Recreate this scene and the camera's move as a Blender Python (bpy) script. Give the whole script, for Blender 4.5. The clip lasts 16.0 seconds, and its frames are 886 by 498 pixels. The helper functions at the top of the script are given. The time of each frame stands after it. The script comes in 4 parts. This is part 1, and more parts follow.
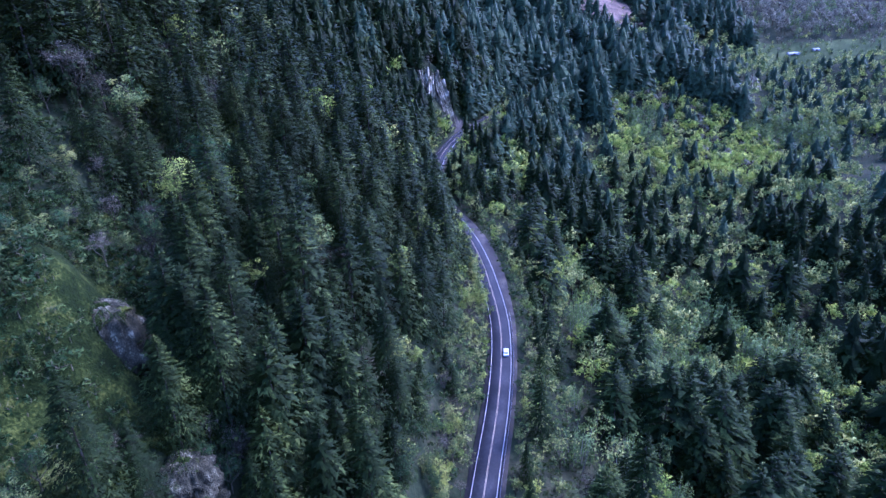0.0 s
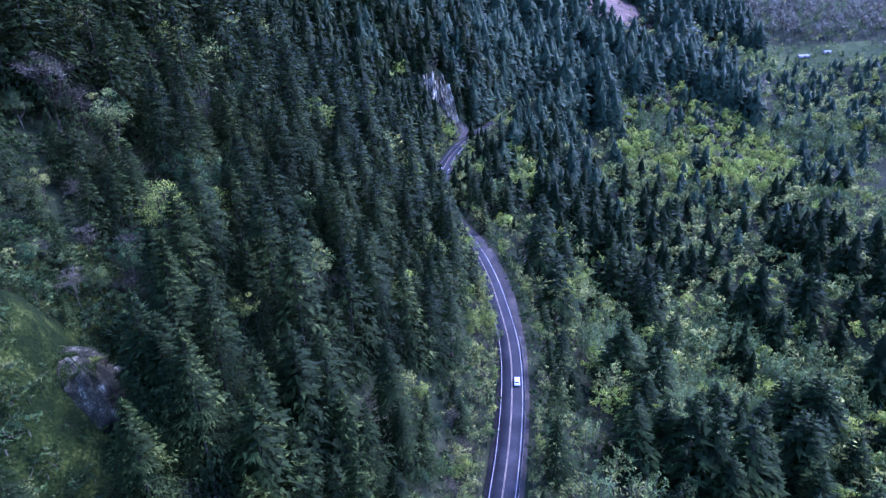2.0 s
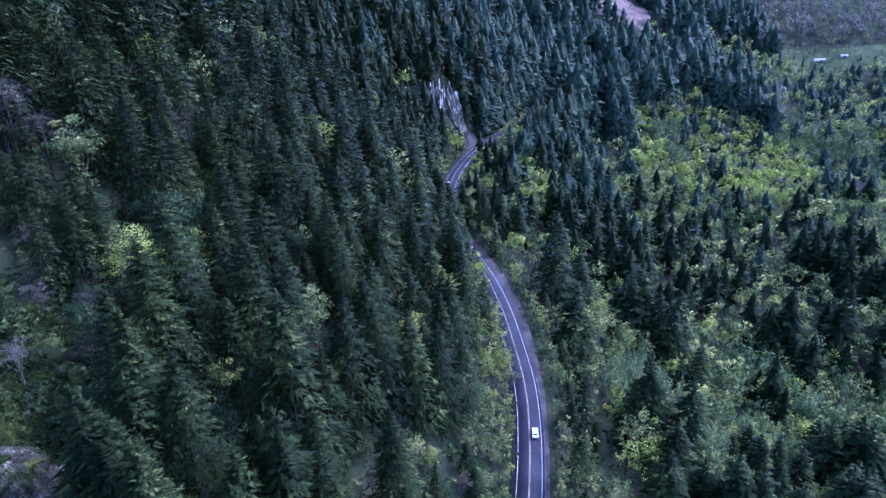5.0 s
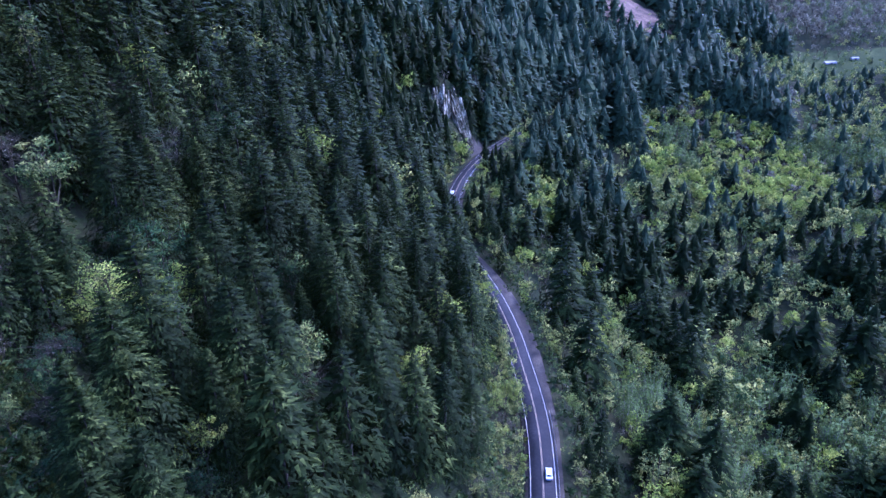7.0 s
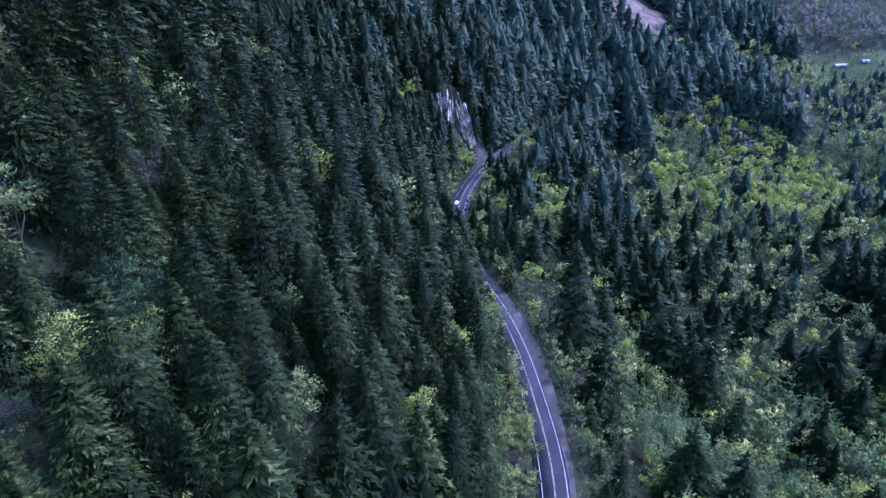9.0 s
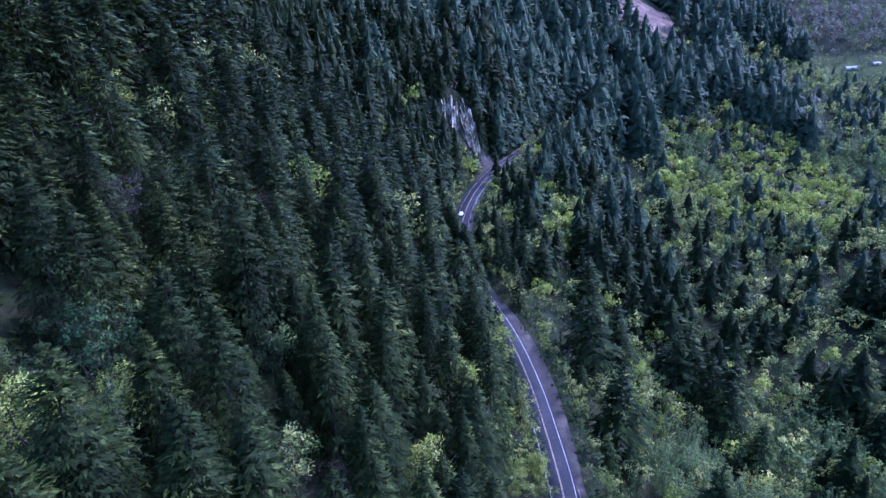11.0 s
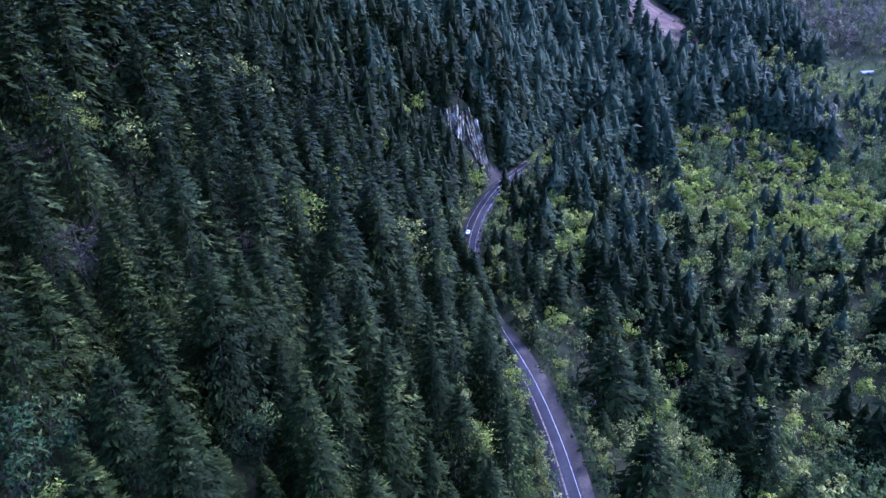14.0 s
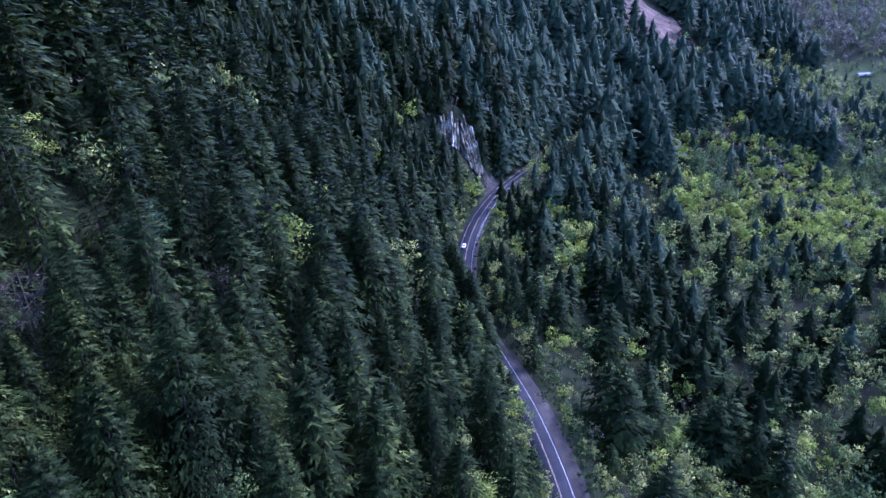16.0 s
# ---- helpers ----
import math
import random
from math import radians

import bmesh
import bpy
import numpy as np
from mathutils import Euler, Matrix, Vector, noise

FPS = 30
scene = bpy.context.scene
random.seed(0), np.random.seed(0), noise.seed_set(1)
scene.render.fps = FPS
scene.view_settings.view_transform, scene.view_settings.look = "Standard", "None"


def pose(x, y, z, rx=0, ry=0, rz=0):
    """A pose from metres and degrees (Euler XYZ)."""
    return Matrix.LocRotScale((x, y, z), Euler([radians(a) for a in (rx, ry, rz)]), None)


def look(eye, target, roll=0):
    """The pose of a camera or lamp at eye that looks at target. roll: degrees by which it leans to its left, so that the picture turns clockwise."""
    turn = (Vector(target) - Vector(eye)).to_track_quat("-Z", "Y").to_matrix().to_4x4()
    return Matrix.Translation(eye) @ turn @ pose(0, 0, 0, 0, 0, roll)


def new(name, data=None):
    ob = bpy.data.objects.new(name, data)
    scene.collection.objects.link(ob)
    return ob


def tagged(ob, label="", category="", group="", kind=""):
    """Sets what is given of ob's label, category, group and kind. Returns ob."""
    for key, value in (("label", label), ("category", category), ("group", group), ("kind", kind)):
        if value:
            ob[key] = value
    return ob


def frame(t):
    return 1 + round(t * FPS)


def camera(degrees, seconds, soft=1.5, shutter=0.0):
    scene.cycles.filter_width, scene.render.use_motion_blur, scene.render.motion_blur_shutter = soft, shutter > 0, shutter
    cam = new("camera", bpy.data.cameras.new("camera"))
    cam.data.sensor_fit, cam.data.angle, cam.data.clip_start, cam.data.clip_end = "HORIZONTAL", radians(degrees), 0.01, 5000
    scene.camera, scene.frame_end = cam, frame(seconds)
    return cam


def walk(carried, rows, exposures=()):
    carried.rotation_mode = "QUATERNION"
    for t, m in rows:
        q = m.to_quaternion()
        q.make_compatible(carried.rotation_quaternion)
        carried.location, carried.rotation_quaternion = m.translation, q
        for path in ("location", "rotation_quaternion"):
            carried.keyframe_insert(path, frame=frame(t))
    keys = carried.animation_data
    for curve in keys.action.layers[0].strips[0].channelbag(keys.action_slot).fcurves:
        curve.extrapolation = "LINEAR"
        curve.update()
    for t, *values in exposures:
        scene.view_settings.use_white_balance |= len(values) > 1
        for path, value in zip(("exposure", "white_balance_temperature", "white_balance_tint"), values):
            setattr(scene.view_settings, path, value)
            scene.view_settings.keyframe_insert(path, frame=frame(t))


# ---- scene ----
cam = camera(72.8, 16.0, soft=1.5)
METRES, EYE, TILT, LEAN, TURN = 120.0, 109.0, -22.0, 2.5, 0.0
ROWS = [
    (0.0, 0.0, 0.0, 0.0, 0.0, 0.0, -0.0),
    (0.5, -0.0033, 0.0284, 0.0152, 0.06, -0.01, -0.03),
    (1.0, -0.0067, 0.0565, 0.0305, 0.11, -0.0, -0.05),
    (1.5, -0.0095, 0.0835, 0.0461, 0.18, -0.01, -0.08),
    (2.0, -0.0129, 0.1115, 0.0611, 0.23, -0.0, -0.12),
    (2.5, -0.0158, 0.1389, 0.0766, 0.3, 0.0, -0.15),
    (3.0, -0.0187, 0.1661, 0.0916, 0.35, 0.01, -0.16),
    (3.5, -0.0219, 0.1935, 0.107, 0.41, 0.02, -0.19),
    (4.0, -0.025, 0.2205, 0.1225, 0.47, 0.02, -0.22),
    (6.5, -0.0393, 0.3553, 0.1987, 0.77, 0.03, -0.34),
    (7.0, -0.0427, 0.383, 0.214, 0.81, 0.03, -0.36),
    (7.5, -0.0461, 0.4105, 0.2296, 0.84, 0.03, -0.4),
    (8.0, -0.0493, 0.4378, 0.2449, 0.88, 0.03, -0.41),
    (8.5, -0.0527, 0.4652, 0.2601, 0.92, 0.02, -0.42),
    (9.0, -0.0561, 0.4926, 0.2754, 0.95, 0.0, -0.46),
    (11.5, -0.0717, 0.6258, 0.3503, 1.19, 0.0, -0.53),
    (12.0, -0.0752, 0.6531, 0.3654, 1.22, 0.01, -0.56),
    (12.5, -0.0788, 0.6807, 0.3806, 1.24, 0.0, -0.59),
    (13.0, -0.0822, 0.7081, 0.3956, 1.27, -0.0, -0.6),
    (13.5, -0.0856, 0.7355, 0.4106, 1.3, -0.01, -0.62),
    (14.0, -0.0889, 0.7626, 0.4258, 1.33, -0.01, -0.66),
    (14.5, -0.0917, 0.7894, 0.4409, 1.33, -0.01, -0.67),
    (15.0, -0.0934, 0.8152, 0.4556, 1.19, 0.01, -0.56),
    (15.5, -0.0952, 0.8412, 0.4701, 0.99, 0.04, -0.41),
    (16.0, -0.0986, 0.8685, 0.4855, 0.7, 0.02, -0.31),
]
walk(cam, [(t, pose(0, 0, EYE, TILT, LEAN, TURN) @ pose(METRES * x, METRES * y, METRES * z, 90 + pitch, roll, yaw)) for t, x, y, z, yaw, pitch, roll in ROWS],
     exposures=[(0.0, 2.50, 4070, 50), (16.0, 2.20, 4170, 50)])

# ---- daylight: a pale evening sky with a veiled sun over the open valley ----
SUN_HEIGHT, SUN_SIDE = 46.0, 66.0      # degrees; side: clockwise from straight ahead
world = bpy.data.worlds.new("evening_sky")
scene.world = world
world.use_nodes = True
sky = world.node_tree.nodes.new("ShaderNodeTexSky")
sky.sky_type = "NISHITA"
sky.sun_disc = False
sky.sun_elevation, sky.sun_rotation = radians(SUN_HEIGHT), radians(SUN_SIDE)
sky.air_density, sky.dust_density, sky.ozone_density = 1.0, 2.0, 1.0
back = world.node_tree.nodes["Background"]
back.inputs["Strength"].default_value = 0.15
world.node_tree.links.new(sky.outputs[0], back.inputs["Color"])
sun = new("sun", bpy.data.lights.new("sun", "SUN"))
sun.data.energy, sun.data.angle, sun.data.color = 1.1, radians(16), (1.0, 0.88, 0.64)
toward = Vector((math.sin(radians(SUN_SIDE)) * math.cos(radians(SUN_HEIGHT)), math.cos(radians(SUN_SIDE)) * math.cos(radians(SUN_HEIGHT)), math.sin(radians(SUN_HEIGHT))))
sun.matrix_world = look(toward * 400, (0, 0, 0))


# ---- materials ----
def material(name, stops, rough=0.85, scale=0.2, fine=3.0, island=0.0, bump=0.0, through_leaf=0.0, per_object=0.0, gloss=0.3, metal=0.0, stretch=None):
    """Colours along a ramp, chosen by two scales of noise in world space and, where wished, piece by piece."""
    m = bpy.data.materials.new(name)
    m.use_nodes = True
    nt = m.node_tree
    n, l = nt.nodes, nt.links
    bsdf = n["Principled BSDF"]
    bsdf.inputs["Roughness"].default_value = rough
    bsdf.inputs["Metallic"].default_value = metal
    bsdf.inputs["Specular IOR Level"].default_value = gloss
    geo = n.new("ShaderNodeNewGeometry")
    place = geo.outputs["Position"]
    if stretch:
        st = n.new("ShaderNodeVectorMath")
        st.operation = "MULTIPLY"
        st.inputs[1].default_value = stretch
        l.new(place, st.inputs[0])
        place = st.outputs[0]
    big, small = n.new("ShaderNodeTexNoise"), n.new("ShaderNodeTexNoise")
    for tex, s in ((big, scale), (small, fine)):
        tex.inputs["Scale"].default_value = s
        tex.inputs["Detail"].default_value = 3.0
        l.new(place, tex.inputs["Vector"])
    mix = n.new("ShaderNodeMath")
    mix.operation = "MULTIPLY_ADD"
    mix.inputs[1].default_value = 0.4
    l.new(small.outputs[0], mix.inputs[0])
    half = n.new("ShaderNodeMath")
    half.operation = "MULTIPLY"
    half.inputs[1].default_value = 0.6
    l.new(big.outputs[0], half.inputs[0])
    l.new(half.outputs[0], mix.inputs[2])
    wider = n.new("ShaderNodeMath")
    wider.operation = "MULTIPLY_ADD"
    wider.inputs[1].default_value, wider.inputs[2].default_value = 1.9, -0.45
    l.new(mix.outputs[0], wider.inputs[0])
    value = wider.outputs[0]
    for amount, source in ((island, "Random Per Island"), (per_object, "")):
        if amount:
            add = n.new("ShaderNodeMath")
            add.operation = "MULTIPLY_ADD"
            add.inputs[1].default_value = amount
            if source:
                l.new(geo.outputs[source], add.inputs[0])
            else:
                l.new(n.new("ShaderNodeObjectInfo").outputs["Random"], add.inputs[0])
            shift = n.new("ShaderNodeMath")
            shift.operation = "SUBTRACT"
            shift.inputs[1].default_value = amount / 2
            l.new(value, shift.inputs[0])
            l.new(shift.outputs[0], add.inputs[2])
            value = add.outputs[0]
    ramp = n.new("ShaderNodeValToRGB")
    el = ramp.color_ramp.elements
    while len(el) < len(stops):
        el.new(0.5)
    for e, (p, c) in zip(el, stops):
        e.position, e.color = p, (*c, 1)
    l.new(value, ramp.inputs[0])
    l.new(ramp.outputs[0], bsdf.inputs["Base Color"])
    if bump:
        b = n.new("ShaderNodeBump")
        b.inputs["Strength"].default_value = 1.0
        b.inputs["Distance"].default_value = bump
        l.new(small.outputs[0], b.inputs["Height"])
        l.new(b.outputs[0], bsdf.inputs["Normal"])
    if through_leaf:
        leaf = n.new("ShaderNodeBsdfTranslucent")
        l.new(ramp.outputs[0], leaf.inputs["Color"])
        both = n.new("ShaderNodeMixShader")
        both.inputs[0].default_value = through_leaf
        l.new(bsdf.outputs[0], both.inputs[1])
        l.new(leaf.outputs[0], both.inputs[2])
        l.new(both.outputs[0], n["Material Output"].inputs["Surface"])
    return m


M_NEEDLE = material("fir_needles", [(0.12, (0.0065, 0.0115, 0.002)), (0.45, (0.0125, 0.020, 0.003)), (0.7, (0.023, 0.034, 0.005)), (0.92, (0.062, 0.073, 0.011))],
                    gloss=0.06, rough=0.6, scale=0.09, fine=1.2, island=0.12, per_object=0.25, through_leaf=0.28)
# Needles for distant firs: paler and bluer, aerial haze put into the colour.
M_HAZED = material("hazed_fir_needles", [(0.12, (0.020, 0.034, 0.014)), (0.45, (0.034, 0.053, 0.020)), (0.7, (0.052, 0.076, 0.028)), (0.92, (0.105, 0.13, 0.046))],
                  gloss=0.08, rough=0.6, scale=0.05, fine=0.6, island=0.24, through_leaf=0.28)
# Lighter new growth on bough ends; the palest stop paints in sparkling highlights.
M_TIP = material("fir_new_growth_highlights", [(0.2, (0.0135, 0.022, 0.004)), (0.5, (0.027, 0.041, 0.007)), (0.85, (0.112, 0.132, 0.024))],
                 gloss=0.06, rough=0.6, scale=0.09, fine=1.2, island=0.2, per_object=0.3, through_leaf=0.28)
M_LEAF = material("spring_leaves", [(0.1, (0.016, 0.035, 0.013)), (0.34, (0.031, 0.065, 0.021)), (0.52, (0.066, 0.104, 0.026)), (0.69, (0.18, 0.21, 0.048)), (0.88, (0.45, 0.44, 0.105))],
                  gloss=0.06, rough=0.6, scale=0.11, fine=0.9, island=0.26, per_object=0.4, through_leaf=0.42)
M_BRIGHT = material("young_leaves", [(0.1, (0.050, 0.088, 0.012)), (0.38, (0.17, 0.235, 0.031)), (0.6, (0.34, 0.395, 0.053)), (0.88, (0.62, 0.60, 0.105))],
                    gloss=0.06, rough=0.6, scale=0.13, fine=1.5, island=0.3, through_leaf=0.5)
M_SHRUB = material("shrub_leaves", [(0.15, (0.011, 0.022, 0.006)), (0.45, (0.029, 0.050, 0.012)), (0.7, (0.070, 0.092, 0.021)), (0.92, (0.20, 0.20, 0.048))],
                   gloss=0.06, rough=0.7, scale=0.08, fine=0.8, island=0.3, through_leaf=0.25)
M_PALE_LEAF = material("pale_aspen_leaves", [(0.15, (0.036, 0.062, 0.013)), (0.45, (0.082, 0.122, 0.026)), (0.85, (0.20, 0.255, 0.066))],
                       gloss=0.1, rough=0.6, scale=0.13, fine=1.2, island=0.3, through_leaf=0.4)
M_STEM = material("pale_aspen_bark", [(0.3, (0.08, 0.078, 0.055)), (0.7, (0.20, 0.19, 0.14))], rough=0.85, scale=0.3, fine=3.0, stretch=(1, 1, 0.3))
M_TWIG = material("grey_twigs", [(0.3, (0.030, 0.026, 0.014)), (0.5, (0.056, 0.049, 0.028)), (0.75, (0.12, 0.105, 0.062))], gloss=0.06, rough=0.9, scale=0.1, fine=2.0, island=0.25, per_object=0.2)
M_BUD = material("bronze_buds", [(0.2, (0.09, 0.085, 0.050)), (0.5, (0.18, 0.165, 0.10)), (0.85, (0.36, 0.34, 0.20))], gloss=0.06, rough=0.8, scale=0.1, fine=2.0, island=0.35, through_leaf=0.2)
M_BARK = material("brown_bark", [(0.3, (0.018, 0.014, 0.008)), (0.7, (0.048, 0.037, 0.022))], rough=0.95, scale=0.5, fine=6.0, stretch=(1, 1, 0.2))
M_PALE = material("silver_wood", [(0.3, (0.11, 0.096, 0.064)), (0.7, (0.27, 0.24, 0.165))], rough=0.8, scale=0.6, fine=5.0, stretch=(1, 1, 0.25))
M_FLOOR = material("forest_floor", [(0.15, (0.012, 0.015, 0.007)), (0.45, (0.019, 0.025, 0.009)), (0.65, (0.030, 0.029, 0.013)), (0.9, (0.042, 0.058, 0.017))],
                   gloss=0.06, rough=0.97, scale=0.05, fine=0.8, bump=0.3)
M_EARTH = material("red_earth", [(0.3, (0.045, 0.032, 0.014)), (0.5, (0.10, 0.064, 0.034)), (0.7, (0.15, 0.10, 0.055)), (0.85, (0.22, 0.16, 0.09))], rough=0.97, scale=0.06, fine=0.5, bump=0.6)
M_MEADOW = material("meadow_grass", [(0.2, (0.020, 0.030, 0.008)), (0.6, (0.042, 0.054, 0.014)), (0.85, (0.085, 0.095, 0.028))], gloss=0.06, rough=0.95, scale=0.03, fine=0.4, bump=0.3)
M_ASPHALT = material("worn_asphalt", [(0.3, (0.016, 0.0155, 0.0145)), (0.55, (0.023, 0.022, 0.0205)), (0.8, (0.036, 0.0345, 0.031))], rough=0.85, scale=0.12, fine=1.7, bump=0.01, gloss=0.15)
M_GRAVEL = material("gravel_verge", [(0.3, (0.022, 0.018, 0.011)), (0.55, (0.040, 0.033, 0.021)), (0.8, (0.080, 0.067, 0.044))], rough=0.95, scale=0.15, fine=2.5, bump=0.04)
M_WHITE = material("white_road_paint", [(0.3, (0.32, 0.29, 0.24)), (0.6, (0.55, 0.50, 0.40))], rough=0.6, scale=0.4, fine=4.0)
M_YELLOW = material("yellow_road_paint", [(0.3, (0.22, 0.17, 0.10)), (0.6, (0.36, 0.28, 0.15))], rough=0.6, scale=0.4, fine=4.0)
M_ROCK = material("basalt", [(0.15, (0.022, 0.019, 0.009)), (0.36, (0.075, 0.064, 0.033)), (0.54, (0.22, 0.185, 0.10)), (0.76, (0.62, 0.54, 0.33))], rough=0.95, gloss=0.1, scale=0.35, fine=1.6, bump=0.4, stretch=(1, 1, 0.35))
M_CRAG = material("lichened_rock", [(0.1, (0.010, 0.011, 0.006)), (0.42, (0.024, 0.023, 0.011)), (0.64, (0.066, 0.061, 0.031)), (0.86, (0.30, 0.28, 0.16))], rough=0.95, gloss=0.1, scale=0.6, fine=4.5, bump=0.5, stretch=(1, 1, 0.6))
M_MOSS = material("mossy_rock", [(0.15, (0.006, 0.009, 0.002)), (0.42, (0.009, 0.014, 0.002)), (0.60, (0.020, 0.027, 0.004)), (0.76, (0.055, 0.062, 0.009)), (0.94, (0.11, 0.092, 0.042))], gloss=0.06, rough=0.97, scale=0.22, fine=1.8, bump=0.5)
M_STEEL = material("galvanised_steel", [(0.3, (0.48, 0.49, 0.50)), (0.7, (0.66, 0.67, 0.68))], rough=0.45, metal=0.7, scale=0.6, fine=3.0)
M_POST = material("timber_post", [(0.3, (0.07, 0.055, 0.045)), (0.7, (0.14, 0.11, 0.09))], rough=0.95, scale=0.9, fine=5.0)
M_PAINT = material("white_car_paint", [(0.3, (0.74, 0.74, 0.75)), (0.7, (0.82, 0.82, 0.82))], rough=0.25, scale=0.3, fine=2.0, gloss=0.6)
M_GLASS = material("dark_car_glass", [(0.3, (0.012, 0.014, 0.016)), (0.7, (0.02, 0.022, 0.024))], rough=0.06, scale=0.5, fine=2.0, gloss=0.8)
M_RUBBER = material("black_rubber", [(0.3, (0.018, 0.018, 0.018)), (0.7, (0.03, 0.03, 0.03))], rough=0.85, scale=2.0, fine=9.0)
M_CHROME = material("wheel_alloy", [(0.3, (0.45, 0.45, 0.46)), (0.7, (0.6, 0.6, 0.6))], rough=0.3, metal=0.9, scale=2.0, fine=9.0)
M_RED = material("red_lamp_glass", [(0.3, (0.30, 0.015, 0.012)), (0.7, (0.4, 0.02, 0.015))], rough=0.2, scale=2.0, fine=9.0)
M_CLEAR = material("clear_lamp_glass", [(0.3, (0.6, 0.6, 0.6)), (0.7, (0.75, 0.75, 0.75))], rough=0.15, scale=2.0, fine=9.0)
M_CONCRETE = material("pale_concrete", [(0.3, (0.24, 0.23, 0.20)), (0.7, (0.36, 0.34, 0.30))], rough=0.8, scale=0.1, fine=1.0)


# ---- mesh helpers ----
def crown_normals(v, f, squat):
    """Turn the triangles of a crown outwards and give its points the soft normals of the whole crown's form."""
    low, high = v[:, 2].min(), v[:, 2].max()
    if squat:
        outward = v - np.array([0, 0, low + 0.42 * (high - low)])
        outward[:, 2] *= 0.9
    else:
        outward = v * np.array([1.0, 1.0, 0.0])
        outward /= np.maximum(np.linalg.norm(outward, axis=1), 0.2)[:, None]
        outward[:, 2] = 0.45
    outward = outward / np.maximum(np.linalg.norm(outward, axis=1), 1e-6)[:, None]
    side = np.cross(v[f[:, 1]] - v[f[:, 0]], v[f[:, 2]] - v[f[:, 0]])
    turned = (side * outward[f].mean(axis=1)).sum(axis=1) < 0
    f = f.copy()
    f[turned] = f[turned][:, [0, 2, 1]]
    side[turned] *= -1
    side /= np.maximum(np.linalg.norm(side, axis=1), 1e-9)[:, None]
    mean = outward * 0.8
    for k in range(3):
        np.add.at(mean, f[:, k], side * 0.45)
    return f, mean / np.maximum(np.linalg.norm(mean, axis=1), 1e-6)[:, None]


def mesh_from(name, verts, faces, mats, slots=None, normals=None):
    me = bpy.data.meshes.new(name)
    verts, faces = np.asarray(verts, float), np.asarray(faces, int)
    k = faces.shape[1]
    me.vertices.add(len(verts))
    me.vertices.foreach_set("co", verts.ravel())
    me.loops.add(faces.size)
    me.loops.foreach_set("vertex_index", faces.ravel())
    me.polygons.add(len(faces))
    me.polygons.foreach_set("loop_start", np.arange(len(faces)) * k)
    for m in mats:
        me.materials.append(m)
    if slots is not None:
        me.polygons.foreach_set("material_index", np.asarray(slots, int))
    me.update(calc_edges=True)
    me.validate()
    if normals is not None:
        me.normals_split_custom_set_from_vertices(normals)
    return me


def part(name, bm, mat, parent, label=""):
    me = bpy.data.meshes.new(name)
    bm.to_mesh(me)
    bm.free()
    me.materials.append(mat)
    ob = new(name, me)
    ob.parent = parent
    if label:
        ob["label"] = label
    return ob


def part_of(name, me, parent, label="", m=None):
    ob = new(name, me)
    ob.parent = parent
    if m is not None:
        ob.matrix_basis = m
    if label:
        ob["label"] = label
    return ob


def box(bm, x0, x1, y0, y1, z0, z1, bevel=0.0):
    made = bmesh.ops.create_cube(bm, size=1)["verts"]
    for v in made:
        v.co = Vector(((x0 + x1) / 2 + v.co.x * (x1 - x0), (y0 + y1) / 2 + v.co.y * (y1 - y0), (z0 + z1) / 2 + v.co.z * (z1 - z0)))
    if bevel:
        bmesh.ops.bevel(bm, geom=list({e for v in made for e in v.link_edges}), offset=bevel, segments=2, affect="EDGES")
    return made


# ---- the road's line and the land ----
ROAD = [(-38, -110), (-26, -50), (-17.4, 0), (-10.1, 40), (-3.4, 75), (2.2, 105), (7.0, 131), (12.2, 158), (15.8, 185), (16.9, 210), (14.6, 243), (12.4, 261), (9.6, 277), (6.3, 291), (1.9, 306),
        (-2.6, 322), (-6.9, 340), (-9.6, 360), (-9.5, 380), (-7.7, 400), (-3.2, 424), (3.8, 448), (13.9, 475), (26.9, 502), (41.5, 530), (55.0, 556), (67.4, 580), (84, 606)]
ROAD_Y = [-110, 75, 112, 150, 188, 225, 262, 300, 338, 375, 412, 450, 487, 525, 600]
ROAD_Z = [-29.5, -15.4, -12.5, -9.6, -6.6, -3.6, -0.75, 2.05, 5.1, 8.3, 12.1, 15.5, 17.8, 19.4, 22.5]


def road_height(y):
    return np.interp(y, ROAD_Y, ROAD_Z)


def spline(points, step=2.0):
    p = np.array([points[0], *points, points[-1]], float)
    p[0], p[-1] = 2 * p[1] - p[2], 2 * p[-2] - p[-3]
    out = []
    for i in range(1, len(p) - 2):
        a, b, c, d = p[i - 1:i + 3]
        for u in np.arange(0, 1, step / max(np.linalg.norm(c - b), step)):
            out.append(0.5 * (2 * b + (c - a) * u + (2 * a - 5 * b + 4 * c - d) * u * u + (3 * b - a - 3 * c + d) * u ** 3))
    out.append(p[-2])
    return np.array(out)


LINE = spline(ROAD)
AHEAD = np.gradient(LINE, axis=0)
AHEAD /= np.linalg.norm(AHEAD, axis=1)[:, None]
RIGHT = np.stack([AHEAD[:, 1], -AHEAD[:, 0]], axis=1)


